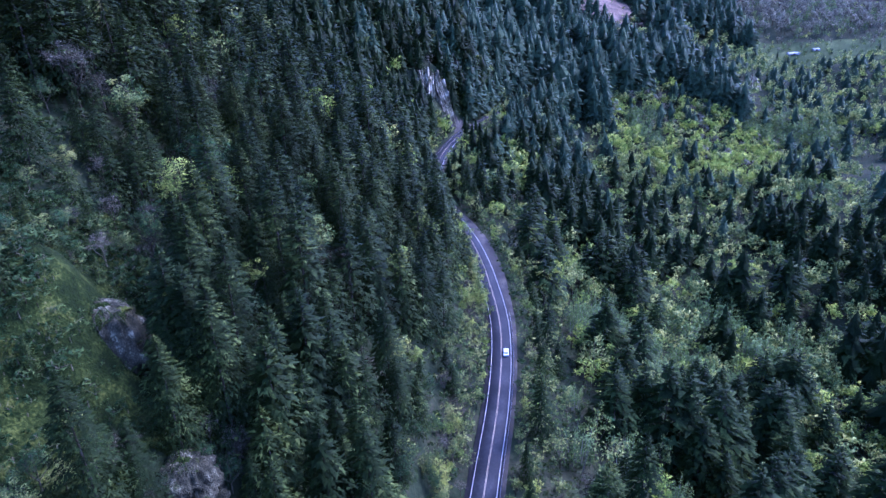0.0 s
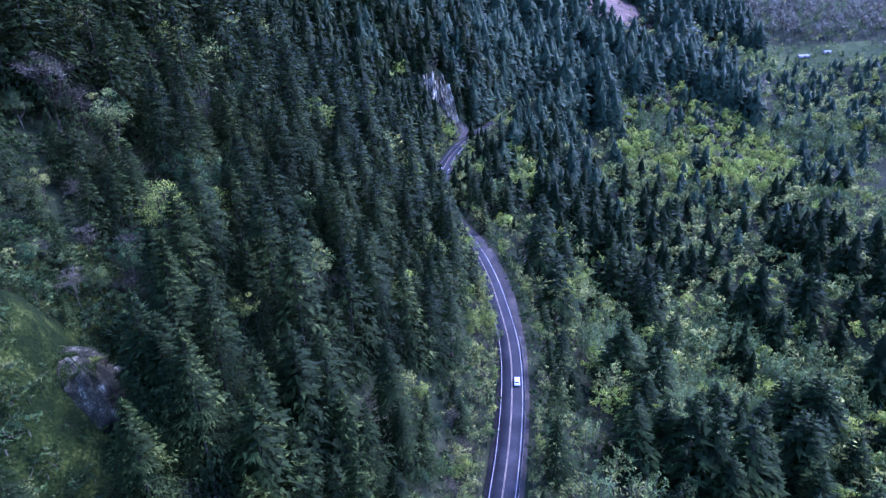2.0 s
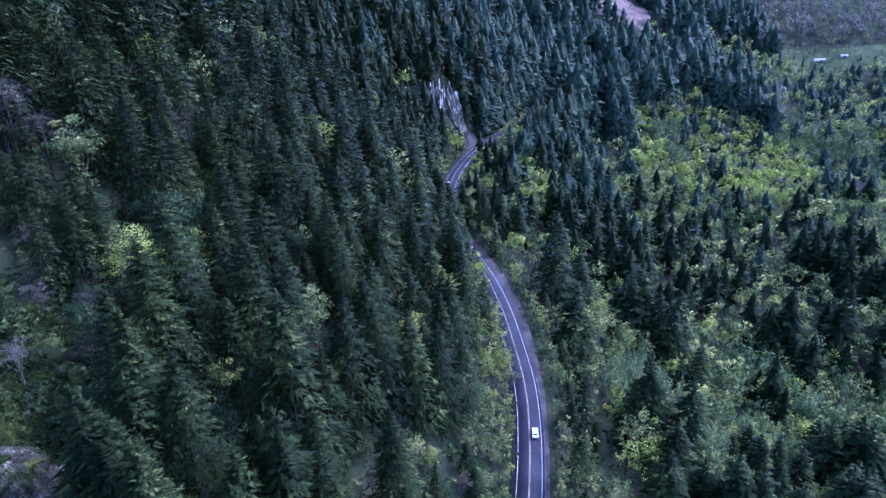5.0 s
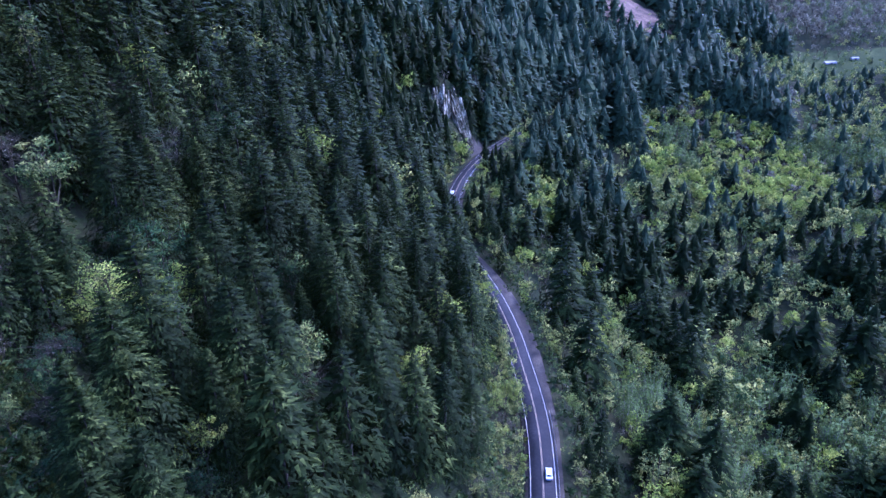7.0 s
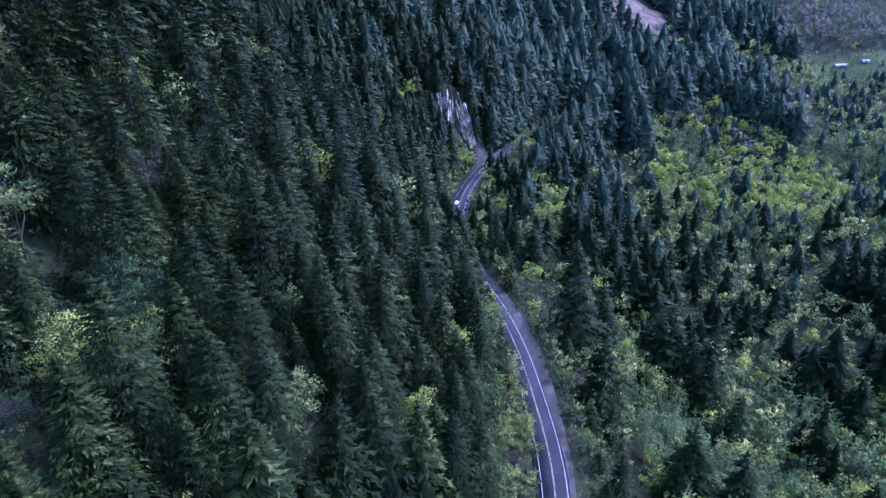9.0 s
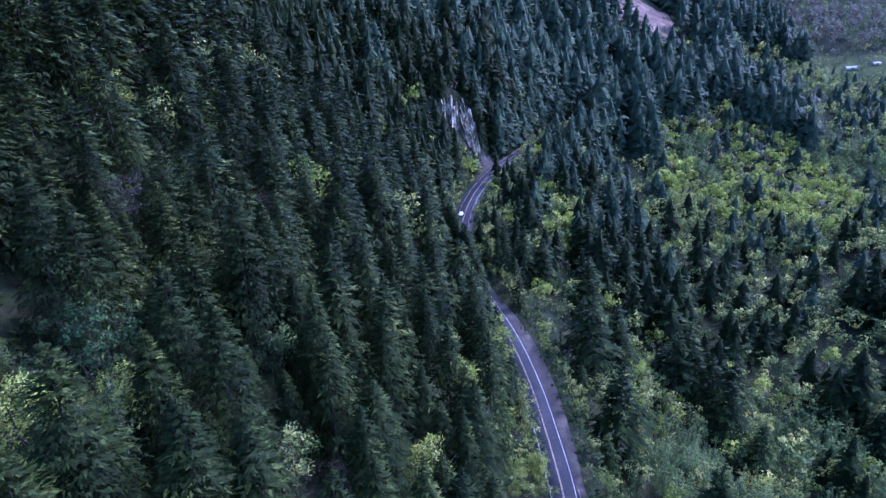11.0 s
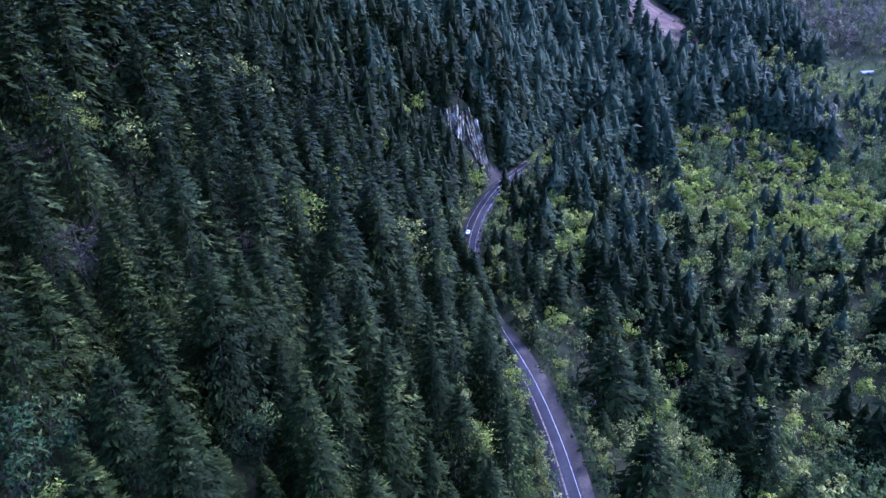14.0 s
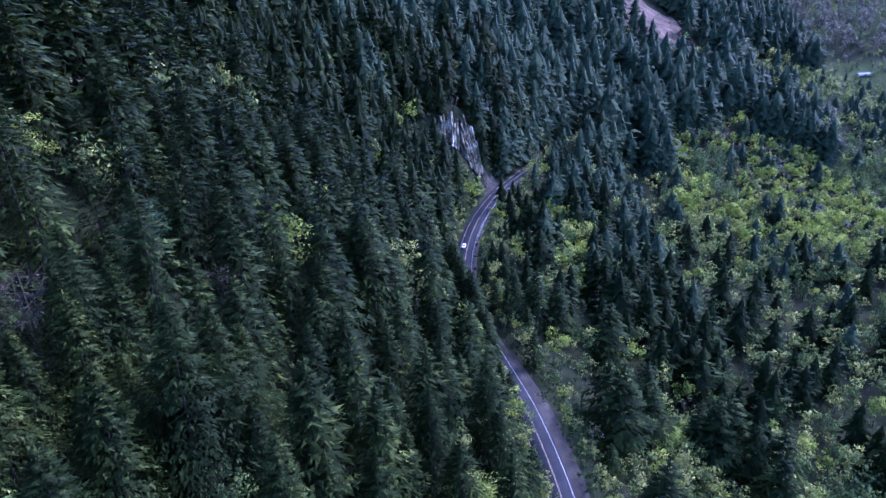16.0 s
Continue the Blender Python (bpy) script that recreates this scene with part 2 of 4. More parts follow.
def road_offset(x, y):
    """Metres to the right of the road's middle (left: minus), and the road's height there."""
    x, y = np.atleast_1d(np.asarray(x, float)), np.atleast_1d(np.asarray(y, float))
    off, far = np.empty(len(x)), np.empty(len(x))
    for i in range(0, len(x), 4000):
        dx, dy = x[i:i + 4000, None] - LINE[None, :, 0], y[i:i + 4000, None] - LINE[None, :, 1]
        d2 = dx * dx + dy * dy
        k = d2.argmin(axis=1)
        r = np.arange(len(k))
        side = dx[r, k] * RIGHT[k, 0] + dy[r, k] * RIGHT[k, 1]
        off[i:i + 4000] = np.sign(side) * np.sqrt(d2[r, k])
        far[i:i + 4000] = road_height(LINE[k, 1])
    return off, far


# Heights of the land on a coarse plan: a steep hillside on one hand, a valley on the other, a ridge across the end.
PLAN_X = [-300, -120, -60, -20, 15, 45, 110, 190, 320, 460, 720]
PLAN_Y = [60, 150, 240, 350, 450, 485, 520, 560, 680, 850, 1150]
PLAN = np.array([
    (224, 92, 45, 7, -17, -30, -54, -58, -40, -19, 10),
    (224, 96, 50, 13, -9, -25, -60, -74, -47, -15, 33),
    (230, 111, 64, 28, -2, -27, -61, -73, -47, -12, 42),
    (234, 110, 54, 19, 3, -17, -53, -64, -45, -11, 33),
    (232, 106, 57, 29, 11, -7, -36, -59, -44, -14, 29),
    (236, 113, 78, 55, 19, 3, -27, -53, -46, -20, 27),
    (238, 122, 88, 68, 54, 17, -19, -44, -47, -24, 25),
    (241, 132, 97, 78, 64, 42, -3, -30, -45, -28, 23),
    (257, 162, 129, 104, 82, 66, 45, 35, 1, -31, 17),
    (283, 208, 183, 167, 154, 145, 130, 116, 56, 6, 30),
    (345, 276, 254, 240, 229, 225, 217, 208, 195, 141, 77)], float)
KNOLLS = [(-71.0, 100, 5.5, 5), (-72, 91, 8, 8), (-17, 495, 14, 9), (-5, 496, 13, 8), (7, 530, 13, 9), (-77, 102, 11, 9), (-59.0, 106, -12, 8), (-40.4, 80, -6, 6)]      # x, y, height, reach
GX, GY = np.arange(-700, 1501, 10.0), np.arange(-300, 1801, 10.0)
rowwise = np.array([np.interp(GX, PLAN_X, r) for r in PLAN])
LAND = np.array([np.interp(GY, PLAN_Y, rowwise[:, i]) for i in range(len(GX))]).T
LAND += np.maximum(0, -300 - GX)[None, :] * 0.55 + np.maximum(0, GX - 720)[None, :] * 0.15 + np.maximum(0, GY - 1150)[:, None] * 0.25
for _ in range(3):
    wide = np.pad(LAND, 1, mode="edge")
    LAND = (wide[:-2, 1:-1] + wide[2:, 1:-1] + wide[1:-1, :-2] + wide[1:-1, 2:] + 2 * LAND) / 6


def height(x, y):
    """The land's height, with the road's bench cut into it."""
    x, y = np.atleast_1d(np.asarray(x, float)), np.atleast_1d(np.asarray(y, float))
    u, v = np.clip((x - GX[0]) / 10, 0, len(GX) - 1.001), np.clip((y - GY[0]) / 10, 0, len(GY) - 1.001)
    i, j = u.astype(int), v.astype(int)
    a, b = u - i, v - j
    z = LAND[j, i] * (1 - a) * (1 - b) + LAND[j, i + 1] * a * (1 - b) + LAND[j + 1, i] * (1 - a) * b + LAND[j + 1, i + 1] * a * b
    z += 1.3 * np.sin(x * 0.11 + 1.7 * np.sin(y * 0.043)) * np.sin(y * 0.097 + 1.1) + 0.6 * np.sin(x * 0.31 + y * 0.17) * np.sin(y * 0.29 - x * 0.12)
    z += np.maximum(0, np.hypot(x - 200, y - 500) - 1300) * 0.12
    for kx, ky, kh, kr in KNOLLS:
        z += kh * np.exp(-((x - kx) ** 2 + (y - ky) ** 2) / kr ** 2)
    off, zr = road_offset(x, y)
    d = np.abs(off)
    w = np.clip((d - np.where((off > 0) & (y > 205) & (y < 315), 10.0, 7.5)) / np.where(off < 0, 12.0, 9.0), 0, 1)
    w = w * w * (3 - 2 * w)
    return (zr - 0.35) * (1 - w) + z * w


def at_height(x, y):
    return float(height(x, y)[0])


# ---- ground ----
def steps(lo, hi, fine_lo, fine_hi, fine, grow=1.22):
    out = list(np.arange(fine_lo, fine_hi + 0.1, fine))
    s, v = fine, out[-1]
    while v < hi:
        s *= grow
        v += s
        out.append(v)
    s, v = fine, out[0]
    while v > lo:
        s *= grow
        v -= s
        out.insert(0, v)
    return np.array(out)


gx, gy = steps(-3800, 4200, -130, 330, 4.0, 1.13), steps(-3500, 4400, 40, 640, 4.0, 1.13)
XX, YY = np.meshgrid(gx, gy)
ZZ = height(XX.ravel(), YY.ravel())
idx = np.arange(len(gx) * len(gy)).reshape(len(gy), len(gx))
quads = np.stack([idx[:-1, :-1], idx[:-1, 1:], idx[1:, 1:], idx[1:, :-1]], axis=-1).reshape(-1, 4)
mid = np.stack([XX.ravel(), YY.ravel()], axis=1)[quads].mean(axis=1)
slots = np.zeros(len(quads), int)
slide = ((mid[:, 0] - 206) / 52) ** 2 + ((mid[:, 1] - 850) / 52) ** 2 + 0.25 * np.sin(mid[:, 0] * 0.13) * np.sin(mid[:, 1] * 0.11) < 1
slots[slide] = 1
slots[(mid[:, 0] > 425 + 12 * np.sin(mid[:, 1] * 0.07)) & (mid[:, 1] > 862) & (mid[:, 1] < 935)] = 2
slots[((mid[:, 0] - 12 - 0.5 * (mid[:, 1] - 487)) / 6) ** 2 + ((mid[:, 1] - 487) / 14) ** 2 < 1] = 4
slots[(mid[:, 1] < 130 + 6 * np.sin(mid[:, 0] * 0.3)) & (mid[:, 0] < -47 + 6 * np.sin(mid[:, 1] * 0.21)) & (mid[:, 1] > -60 + 20 * np.sin(mid[:, 0] * 0.1))] = 3
ground = new("ground", mesh_from("ground", np.stack([XX.ravel(), YY.ravel(), ZZ], axis=1), quads, [M_FLOOR, M_EARTH, M_MEADOW, M_MOSS, M_GRAVEL], slots))
for p in ground.data.polygons:
    p.use_smooth = True
tagged(ground, "steep forested valley ground of dark soil and moss", "ground", kind="structure")


# ---- road ----
def ribbon(name, left, right, lift, mat, first=0, last=None, sag=0.0):
    pts, faces = [], []
    rows = list(range(first, len(LINE) if last is None else last))
    for k in rows:
        z = road_height(LINE[k, 1]) + lift
        edge = right(LINE[k, 1]) if callable(right) else right
        for s in (left, edge):
            c = LINE[k] + RIGHT[k] * s
            pts.append((c[0], c[1], z))
        for s in (edge, left):
            c = LINE[k] + RIGHT[k] * s
            pts.append((c[0], c[1], z - 0.02 - sag))
    for i in range(len(rows) - 1):
        a, b = 4 * i, 4 * i + 4
        for q in range(4):
            r = (q + 1) % 4
            faces.append((a + q, a + r, b + r, b + q))
    return new(name, mesh_from(name, pts, faces, [mat]))


def near_y(y):
    return int(np.abs(LINE[:, 1] - y).argmin())


LAYBY = [(190, 5.6), (215, 6.4), (240, 7.8), (275, 8.4), (300, 7.8), (320, 5.8)]      # the outer edge of the gravel on the valley side


def gravel_edge(y):
    return float(np.interp(y, [p[0] for p in LAYBY], [p[1] for p in LAYBY]))


verge = tagged(ribbon("road_verge", -5.1, gravel_edge, -0.06, M_GRAVEL, sag=0.4), "gravel verge on both sides of the mountain road", "verge", kind="structure")
road = tagged(ribbon("road", -4.1, 4.1, 0.0, M_ASPHALT, sag=0.2), "worn grey asphalt of a winding two-lane road", "road", kind="structure")
for name, mat, s, w, label in (("edge_line", M_WHITE, -3.45, 0.13, "white painted edge line"), ("edge_line", M_WHITE, 3.45, 0.16, "white painted edge line"),
                               ("centre_line", M_YELLOW, -0.13, 0.11, "yellow painted centre line"), ("centre_line", M_YELLOW, 0.13, 0.11, "yellow painted centre line")):
    line = ribbon(name, s - w / 2, s + w / 2, 0.022, mat)
    line.parent = road
    line["label"] = label


# ---- trees: shapes ----
def tube(verts, faces, a, b, ra, rb, sides=5):
    a, b = np.array(a, float), np.array(b, float)
    d = b - a
    d /= max(np.linalg.norm(d), 1e-6)
    s = np.cross(d, (0, 0, 1.0) if abs(d[2]) < 0.9 else (1.0, 0, 0))
    s /= np.linalg.norm(s)
    t = np.cross(d, s)
    k = len(verts)
    for c, r in ((a, ra), (b, rb)):
        for i in range(sides):
            w = 2 * math.pi * i / sides
            verts.append(c + r * (math.cos(w) * s + math.sin(w) * t))
    for i in range(sides):
        j = (i + 1) % sides
        faces.append((k + i, k + j, k + sides + j))
        faces.append((k + i, k + sides + j, k + sides + i))


def conifer_shape(rng, tall, boughs, tufts, size, wide=0.22, bare=0.1, power=0.85, fine=True):
    """A fir: its trunk, and a dense ragged crown of boughs, each a drooping fan of overlapping tufts. Two lists of points, triangles and slots."""
    tv, tf = [], []
    bend = rng.uniform(-0.012, 0.012, 2)

    def axis(z):
        z = np.asarray(z, float)
        return np.stack([bend[0] * z * z / tall, bend[1] * z * z / tall, z], axis=-1)
    cuts = np.linspace(0, tall * 0.985, 5 if fine else 2)
    thick = 0.010 if fine else 0.008
    for a, b in zip(cuts[:-1], cuts[1:]):
        tube(tv, tf, axis(a - (1.5 if a == 0 else 0)), axis(b), thick * tall * (1 - a / tall) + 0.02, thick * tall * (1 - b / tall) + 0.012, 6 if fine else 3)
    lumps = rng.uniform(0, 6.28, 4)
    u = (np.arange(boughs) + rng.random(boughs)) / boughs
    f = np.minimum(0.975, 1 - (1 - bare) * (1 - u) ** 0.84)
    w = np.arange(boughs) * 2.39996 + rng.uniform(-0.45, 0.45, boughs)
    long = np.minimum(wide * tall * (1 - f) ** power, 0.2 * tall) * np.where(f < bare + 0.1, 0.8, 1.0) * rng.uniform(0.74, 1.16, boughs)
    long = long * (1 + 0.12 * np.sin(2 * w + lumps[0] + 5 * f) + 0.08 * np.sin(3 * w + lumps[1] - 11 * f)) + 0.14
    rise = 0.85 * (f - 0.45) + rng.uniform(-0.1, 0.1, boughs)
    droop = 0.40 * (1 - f) + rng.uniform(-0.06, 0.1, boughs)
    owner = np.repeat(np.arange(boughs), tufts)
    n = len(owner)
    s = 0.16 + 0.88 * rng.random(n) ** 0.6
    turn = w[owner] + rng.normal(0, 0.23, n) * (1.25 - 0.55 * s)
    out = np.stack([np.cos(turn), np.sin(turn), 0 * turn], axis=1)
    across = np.stack([-np.sin(turn), np.cos(turn), 0 * turn], axis=1)
    up = np.array([0, 0, 1.0])
    reach = long[owner] * s
    spot = axis(tall * f[owner]) + out * reach[:, None] + up * (long[owner] * (rise[owner] * s - droop[owner] * s * s) + rng.normal(0, 0.12 * size, n) - 0.25 * np.abs(turn - w[owner]) * reach)[:, None]
    big = np.minimum(size * rng.uniform(0.6, 1.35, n), 0.48 * long[owner] + 0.12)
    ahead = out * rng.uniform(0.45, 0.9, n)[:, None] + across * (rng.normal(0, 0.35, n) + 1.2 * (turn - w[owner]))[:, None] + up * (rise[owner] * 0.8 - 1.1 * droop[owner] - rng.uniform(-0.1, 0.5, n))[:, None]
    ahead /= np.linalg.norm(ahead, axis=1)[:, None]
    flat = np.cross(ahead, up) + up * rng.uniform(-0.6, 0.6, n)[:, None]
    flat /= np.linalg.norm(flat, axis=1)[:, None]
    half = big * (rng.uniform(0.22, 0.38, n) if fine else rng.uniform(0.32, 0.5, n))
    cv = np.stack([spot - flat * half[:, None] - ahead * (big * 0.5)[:, None], spot + flat * half[:, None] - ahead * (big * 0.5)[:, None], spot + ahead * (big * 1.0)[:, None]], axis=1)
    tips = ((s > 0.78) & (rng.random(n) < (0.4 if fine else 0.8))).astype(int)
    lead = []
    for v in np.arange(3) * 2.1:
        low, r = axis(tall * 0.945), 0.009 * tall
        lead.append([axis(tall) + up * 0.4, low + r * np.array([math.cos(v), math.sin(v), 0]), low + r * np.array([math.cos(v + 2.1), math.sin(v + 2.1), 0])])
    cv, tips = np.concatenate([cv, np.array(lead)]).reshape(-1, 3), np.concatenate([tips, np.ones(3, int)])
    return (np.array(tv), np.array(tf), np.zeros(len(tf), int)), (cv, np.arange(len(cv)).reshape(-1, 3), tips + 1)


def far_conifer_shape(rng, tall, tiers, points, boughs, tufts, size, wide, bare, power):
    """A fir seen from afar: overlapping ragged skirts of foliage round the trunk, tapering to a point, roughened by the tufts of its boughs."""
    trunk, (tuft_v, tuft_f, tuft_slots) = conifer_shape(rng, tall, boughs, tufts, size, wide, bare, power, fine=False)
    cv = []
    for k in range(tiers):
        high = 1.01 - (0.93 - bare) * (k / tiers) ** 1.05
        low = max(bare, high - (1.9 - bare) / tiers)
        turn = rng.uniform(0, 6.28)
        w = turn + np.arange(points) * 6.2832 / points + rng.uniform(-0.25, 0.25, points)
        jag = np.where(np.arange(points) % 2 == 0, 1.3, 0.6) * rng.uniform(0.6, 1.3, points)
        r = 0.56 * min(wide * tall * (1 - low) ** power, 0.2 * tall) * jag
        rim = np.stack([r * np.cos(w), r * np.sin(w), tall * (low + rng.uniform(-0.05, 0.05, points)) - 0.25 * (jag - 0.9) * r], axis=1)
        top = np.array([0, 0, tall * high])
        for i in range(points):
            cv.append((top, rim[i], rim[(i + 1) % points]))
    cv = np.array(cv).reshape(-1, 3)
    return trunk, (np.concatenate([tuft_v, cv]), np.concatenate([tuft_f, np.arange(len(cv)).reshape(-1, 3) + len(tuft_v)]), np.concatenate([tuft_slots, np.ones(len(cv) // 3, int)]))


def snag_shape(rng, tall, count):
    """A dying fir: a pale trunk with thin drooping branches and sparse grey-green sprays."""
    tv, tf, cv = [], [], []
    tube(tv, tf, (0, 0, -1), (0, 0, tall * 0.6), 0.006 * tall, 0.0035 * tall, 6)
    tube(tv, tf, (0, 0, tall * 0.6), (0, 0, tall), 0.0035 * tall, 0.02, 6)
    for i in range(count):
        f = 0.25 + 0.73 * (i + rng.random()) / count
        w, reach = i * 2.4 + rng.uniform(-0.4, 0.4), 0.2 * tall * (1 - f) ** 0.6 * rng.uniform(0.4, 1.1) + 0.3
        a = np.array([0, 0, tall * f])
        b = a + reach * np.array([math.cos(w), math.sin(w), rng.uniform(-0.55, 0.05)])
        tube(tv, tf, a, b, 0.03, 0.008, 3)
        for _ in range(8):
            p = a + (b - a) * rng.uniform(0.4, 1.0)
            d = rng.normal(size=3) * 0.5
            cv.append((p, p + d, p + (b - a) * 0.25 - np.array([0, 0, 0.2])))
    cv = np.array(cv).reshape(-1, 3)
    return (np.array(tv), np.array(tf), np.zeros(len(tf), int)), (cv, np.arange(len(cv)).reshape(-1, 3), np.ones(len(cv) // 3, int))


def thicket_shape(rng, tall, stems, sprays, size):
    """A clump of slim upright young trees: pale stems fanning out a little, each feathered with small pale leaves."""
    tv, tf, cv = [], [], []
    for i in range(stems):
        w, r = i * 2.4 + rng.uniform(-0.5, 0.5), tall * 0.13 * math.sqrt((i + 0.5) / stems)
        foot = np.array([r * math.cos(w), r * math.sin(w), -0.8])
        head = foot * 1.0 + np.array([r * 0.9 * math.cos(w) + rng.uniform(-0.6, 0.6), r * 0.9 * math.sin(w) + rng.uniform(-0.6, 0.6), tall * rng.uniform(0.72, 1.08)])
        tube(tv, tf, foot, head, 0.09, 0.025, 3)
        s = rng.uniform(0.3, 1.02, sprays)
        p = foot + (head - foot) * s[:, None] + rng.normal(size=(sprays, 3)) * (0.085 * tall * (1.15 - s))[:, None]
        a, b = rng.normal(size=(sprays, 3)), rng.normal(size=(sprays, 3))
        a[:, 2] += 1.2
        a *= (size * rng.uniform(0.6, 1.3, sprays) / np.linalg.norm(a, axis=1))[:, None]
        b *= (size * 0.4 / np.linalg.norm(b, axis=1))[:, None]
        cv.append(np.stack([p - b, p + b, p + a], axis=1))
    cv = np.concatenate(cv).reshape(-1, 3)
    return (np.array(tv), np.array(tf), np.zeros(len(tf), int)), (cv, np.arange(len(cv)).reshape(-1, 3), np.ones(len(cv) // 3, int))


def broadleaf_shape(rng, tall, clumps, leaves, size, wide=0.33, twigs=0, low=0.25, boughs=True, limbs_of=4):
    """A spreading tree: trunk, limbs and boughs, and leaves gathered in uneven clumps at the ends."""
    tv, tf, cv, cf = [], [], [], []
    fork = tall * rng.uniform(0.2, 0.32)
    lean = rng.uniform(-0.05, 0.05, 2) * tall
    head = np.array([lean[0] * 0.4, lean[1] * 0.4, fork])
    tube(tv, tf, (0, 0, -1.2), head, 0.016 * tall + 0.03, 0.012 * tall + 0.02, 5)
    limbs = []
    for i in range(5):
        w = i * 1.257 + rng.uniform(-0.4, 0.4)
        r = wide * tall * rng.uniform(0.3, 0.75)
        end = np.array([lean[0] + r * math.cos(w), lean[1] + r * math.sin(w), tall * rng.uniform(0.62, 0.86)])
        if i == 0:
            end = np.array([lean[0], lean[1], tall * 0.9])
        knee = head * 0.5 + end * 0.5 + np.array([math.cos(w), math.sin(w), -0.3]) * 0.04 * tall
        limbs.append((knee, end))
        if not limbs_of:
            continue
        tube(tv, tf, head, knee, 0.009 * tall + 0.015, 0.006 * tall + 0.01, limbs_of)
        tube(tv, tf, knee, end, 0.006 * tall + 0.01, 0.002 * tall + 0.008, limbs_of)
    for c in range(clumps):
        knee, end = limbs[c % 5]
        start = knee + (end - knee) * rng.uniform(0.0, 0.9)
        w, e = rng.uniform(0, 6.28), rng.uniform(-0.2, 1.2)
        g = wide * tall * rng.uniform(0.25, 0.62)
        spot = start + g * np.array([math.cos(w) * math.cos(e), math.sin(w) * math.cos(e), math.sin(e) * 0.9])
        spot[2] = max(spot[2], tall * low)
        if boughs:
            tube(tv, tf, start, spot, 0.003 * tall + 0.008, 0.008, 3)
        rad = wide * tall * rng.uniform(0.18, 0.34)
        for q in range(leaves):
            d = rng.normal(size=3)
            d *= rad * rng.random() ** 0.45 / np.linalg.norm(d)
            d[2] *= 0.75
            o = spot + d
            u, v = rng.normal(size=3), rng.normal(size=3)
            u /= np.linalg.norm(u)
            v -= u * (u @ v)
            v /= np.linalg.norm(v)
            s = size * rng.uniform(0.6, 1.3)
            k = len(cv)
            cv.extend((o - u * s * 0.5, o + v * s * 0.42, o + u * s * 0.6))
            cf.append((k, k + 1, k + 2))
        for q in range(twigs):
            d = rng.normal(size=3) * rad * 0.9
            d[2] = abs(d[2]) * 0.9
            k = len(tv)
            n = np.cross(d, rng.normal(size=3))
            n *= 0.03 / max(np.linalg.norm(n), 1e-6)
            tv.extend((spot - d * 0.2 - n, spot - d * 0.2 + n, spot + d))
            tf.append((k, k + 1, k + 2))
    if not cf:
        return (np.array(tv), np.array(tf), np.zeros(len(tf), int)), None
    return (np.array(tv), np.array(tf), np.zeros(len(tf), int)), (np.array(cv), np.array(cf), np.ones(len(cf), int))


rng = np.random.default_rng(7)
FORMS = ((0.30, 0.08, 0.98), (0.265, 0.12, 0.94), (0.33, 0.06, 1.03), (0.28, 0.14, 0.90))
FIR_NEAR = [conifer_shape(rng, 30, 260, 24, 0.46, w, b, p) for w, b, p in FORMS]
FIR_NEXT = [conifer_shape(rng, 30, 150, 11, 0.86, w, b, p) for w, b, p in FORMS]
FIR_MID = [conifer_shape(rng, 30, 104, 8, 1.25, w, b, p, fine=False) for w, b, p in FORMS]
FIR_FAR = [far_conifer_shape(rng, 30, 9, 9, 54, 3, 1.6, w * 1.3, b, p) for w, b, p in FORMS]
FIR_LEAST = [far_conifer_shape(rng, 30, 7, 9, 40, 3, 2.1, w * 1.3, b, p) for w, b, p in FORMS]
SNAG = [snag_shape(rng, 30, 120) for _ in range(2)]
THICKET_NEAR = [thicket_shape(rng, 12, 13, 70, 0.42) for _ in range(3)]
THICKET = [thicket_shape(rng, 12, 9, 30, 0.8) for _ in range(3)]
LEAFY_NEAR = [broadleaf_shape(rng, 14, 38, 46, 0.46, wide=w, twigs=5) for w in (0.34, 0.28, 0.38, 0.3)]
BRIGHT_NEAR = [broadleaf_shape(rng, 14, 52, 54, 0.30, wide=w, twigs=5, low=0.14) for w in (0.29, 0.25, 0.32)]
LEAFY_MID = [broadleaf_shape(rng, 14, 20, 17, 0.74, wide=w, twigs=2, boughs=False, limbs_of=3) for w in (0.34, 0.28, 0.38, 0.31)]
BRIGHT_FAR = [broadleaf_shape(rng, 14, 26, 12, 0.95, wide=w, boughs=False, limbs_of=0) for w in (0.3, 0.26, 0.34)]
LEAFY_FAR = [broadleaf_shape(rng, 14, 19, 8, 1.3, wide=w, boughs=False, limbs_of=0) for w in (0.34, 0.3, 0.37)]
BARE_NEAR = [broadleaf_shape(rng, 11, 30, 7, 0.24, wide=w, twigs=26) for w in (0.36, 0.3, 0.4)]
BARE_LEAST = [broadleaf_shape(rng, 12, 14, 9, 1.3, wide=w, twigs=4, boughs=False, limbs_of=3) for w in (0.3, 0.25)]
BARE_FAR = [broadleaf_shape(rng, 12, 10, 3, 0.5, wide=w, twigs=7, boughs=False, limbs_of=3) for w in (0.3, 0.25)]
SHRUB_NEAR = [broadleaf_shape(rng, 3.2, 6, 9, 0.62, wide=0.6, twigs=3, low=0.1, boughs=False, limbs_of=0) for _ in range(3)]
SHRUB = [broadleaf_shape(rng, 3.2, 5, 5, 0.95, wide=0.6, low=0.12, boughs=False, limbs_of=0) for _ in range(3)]


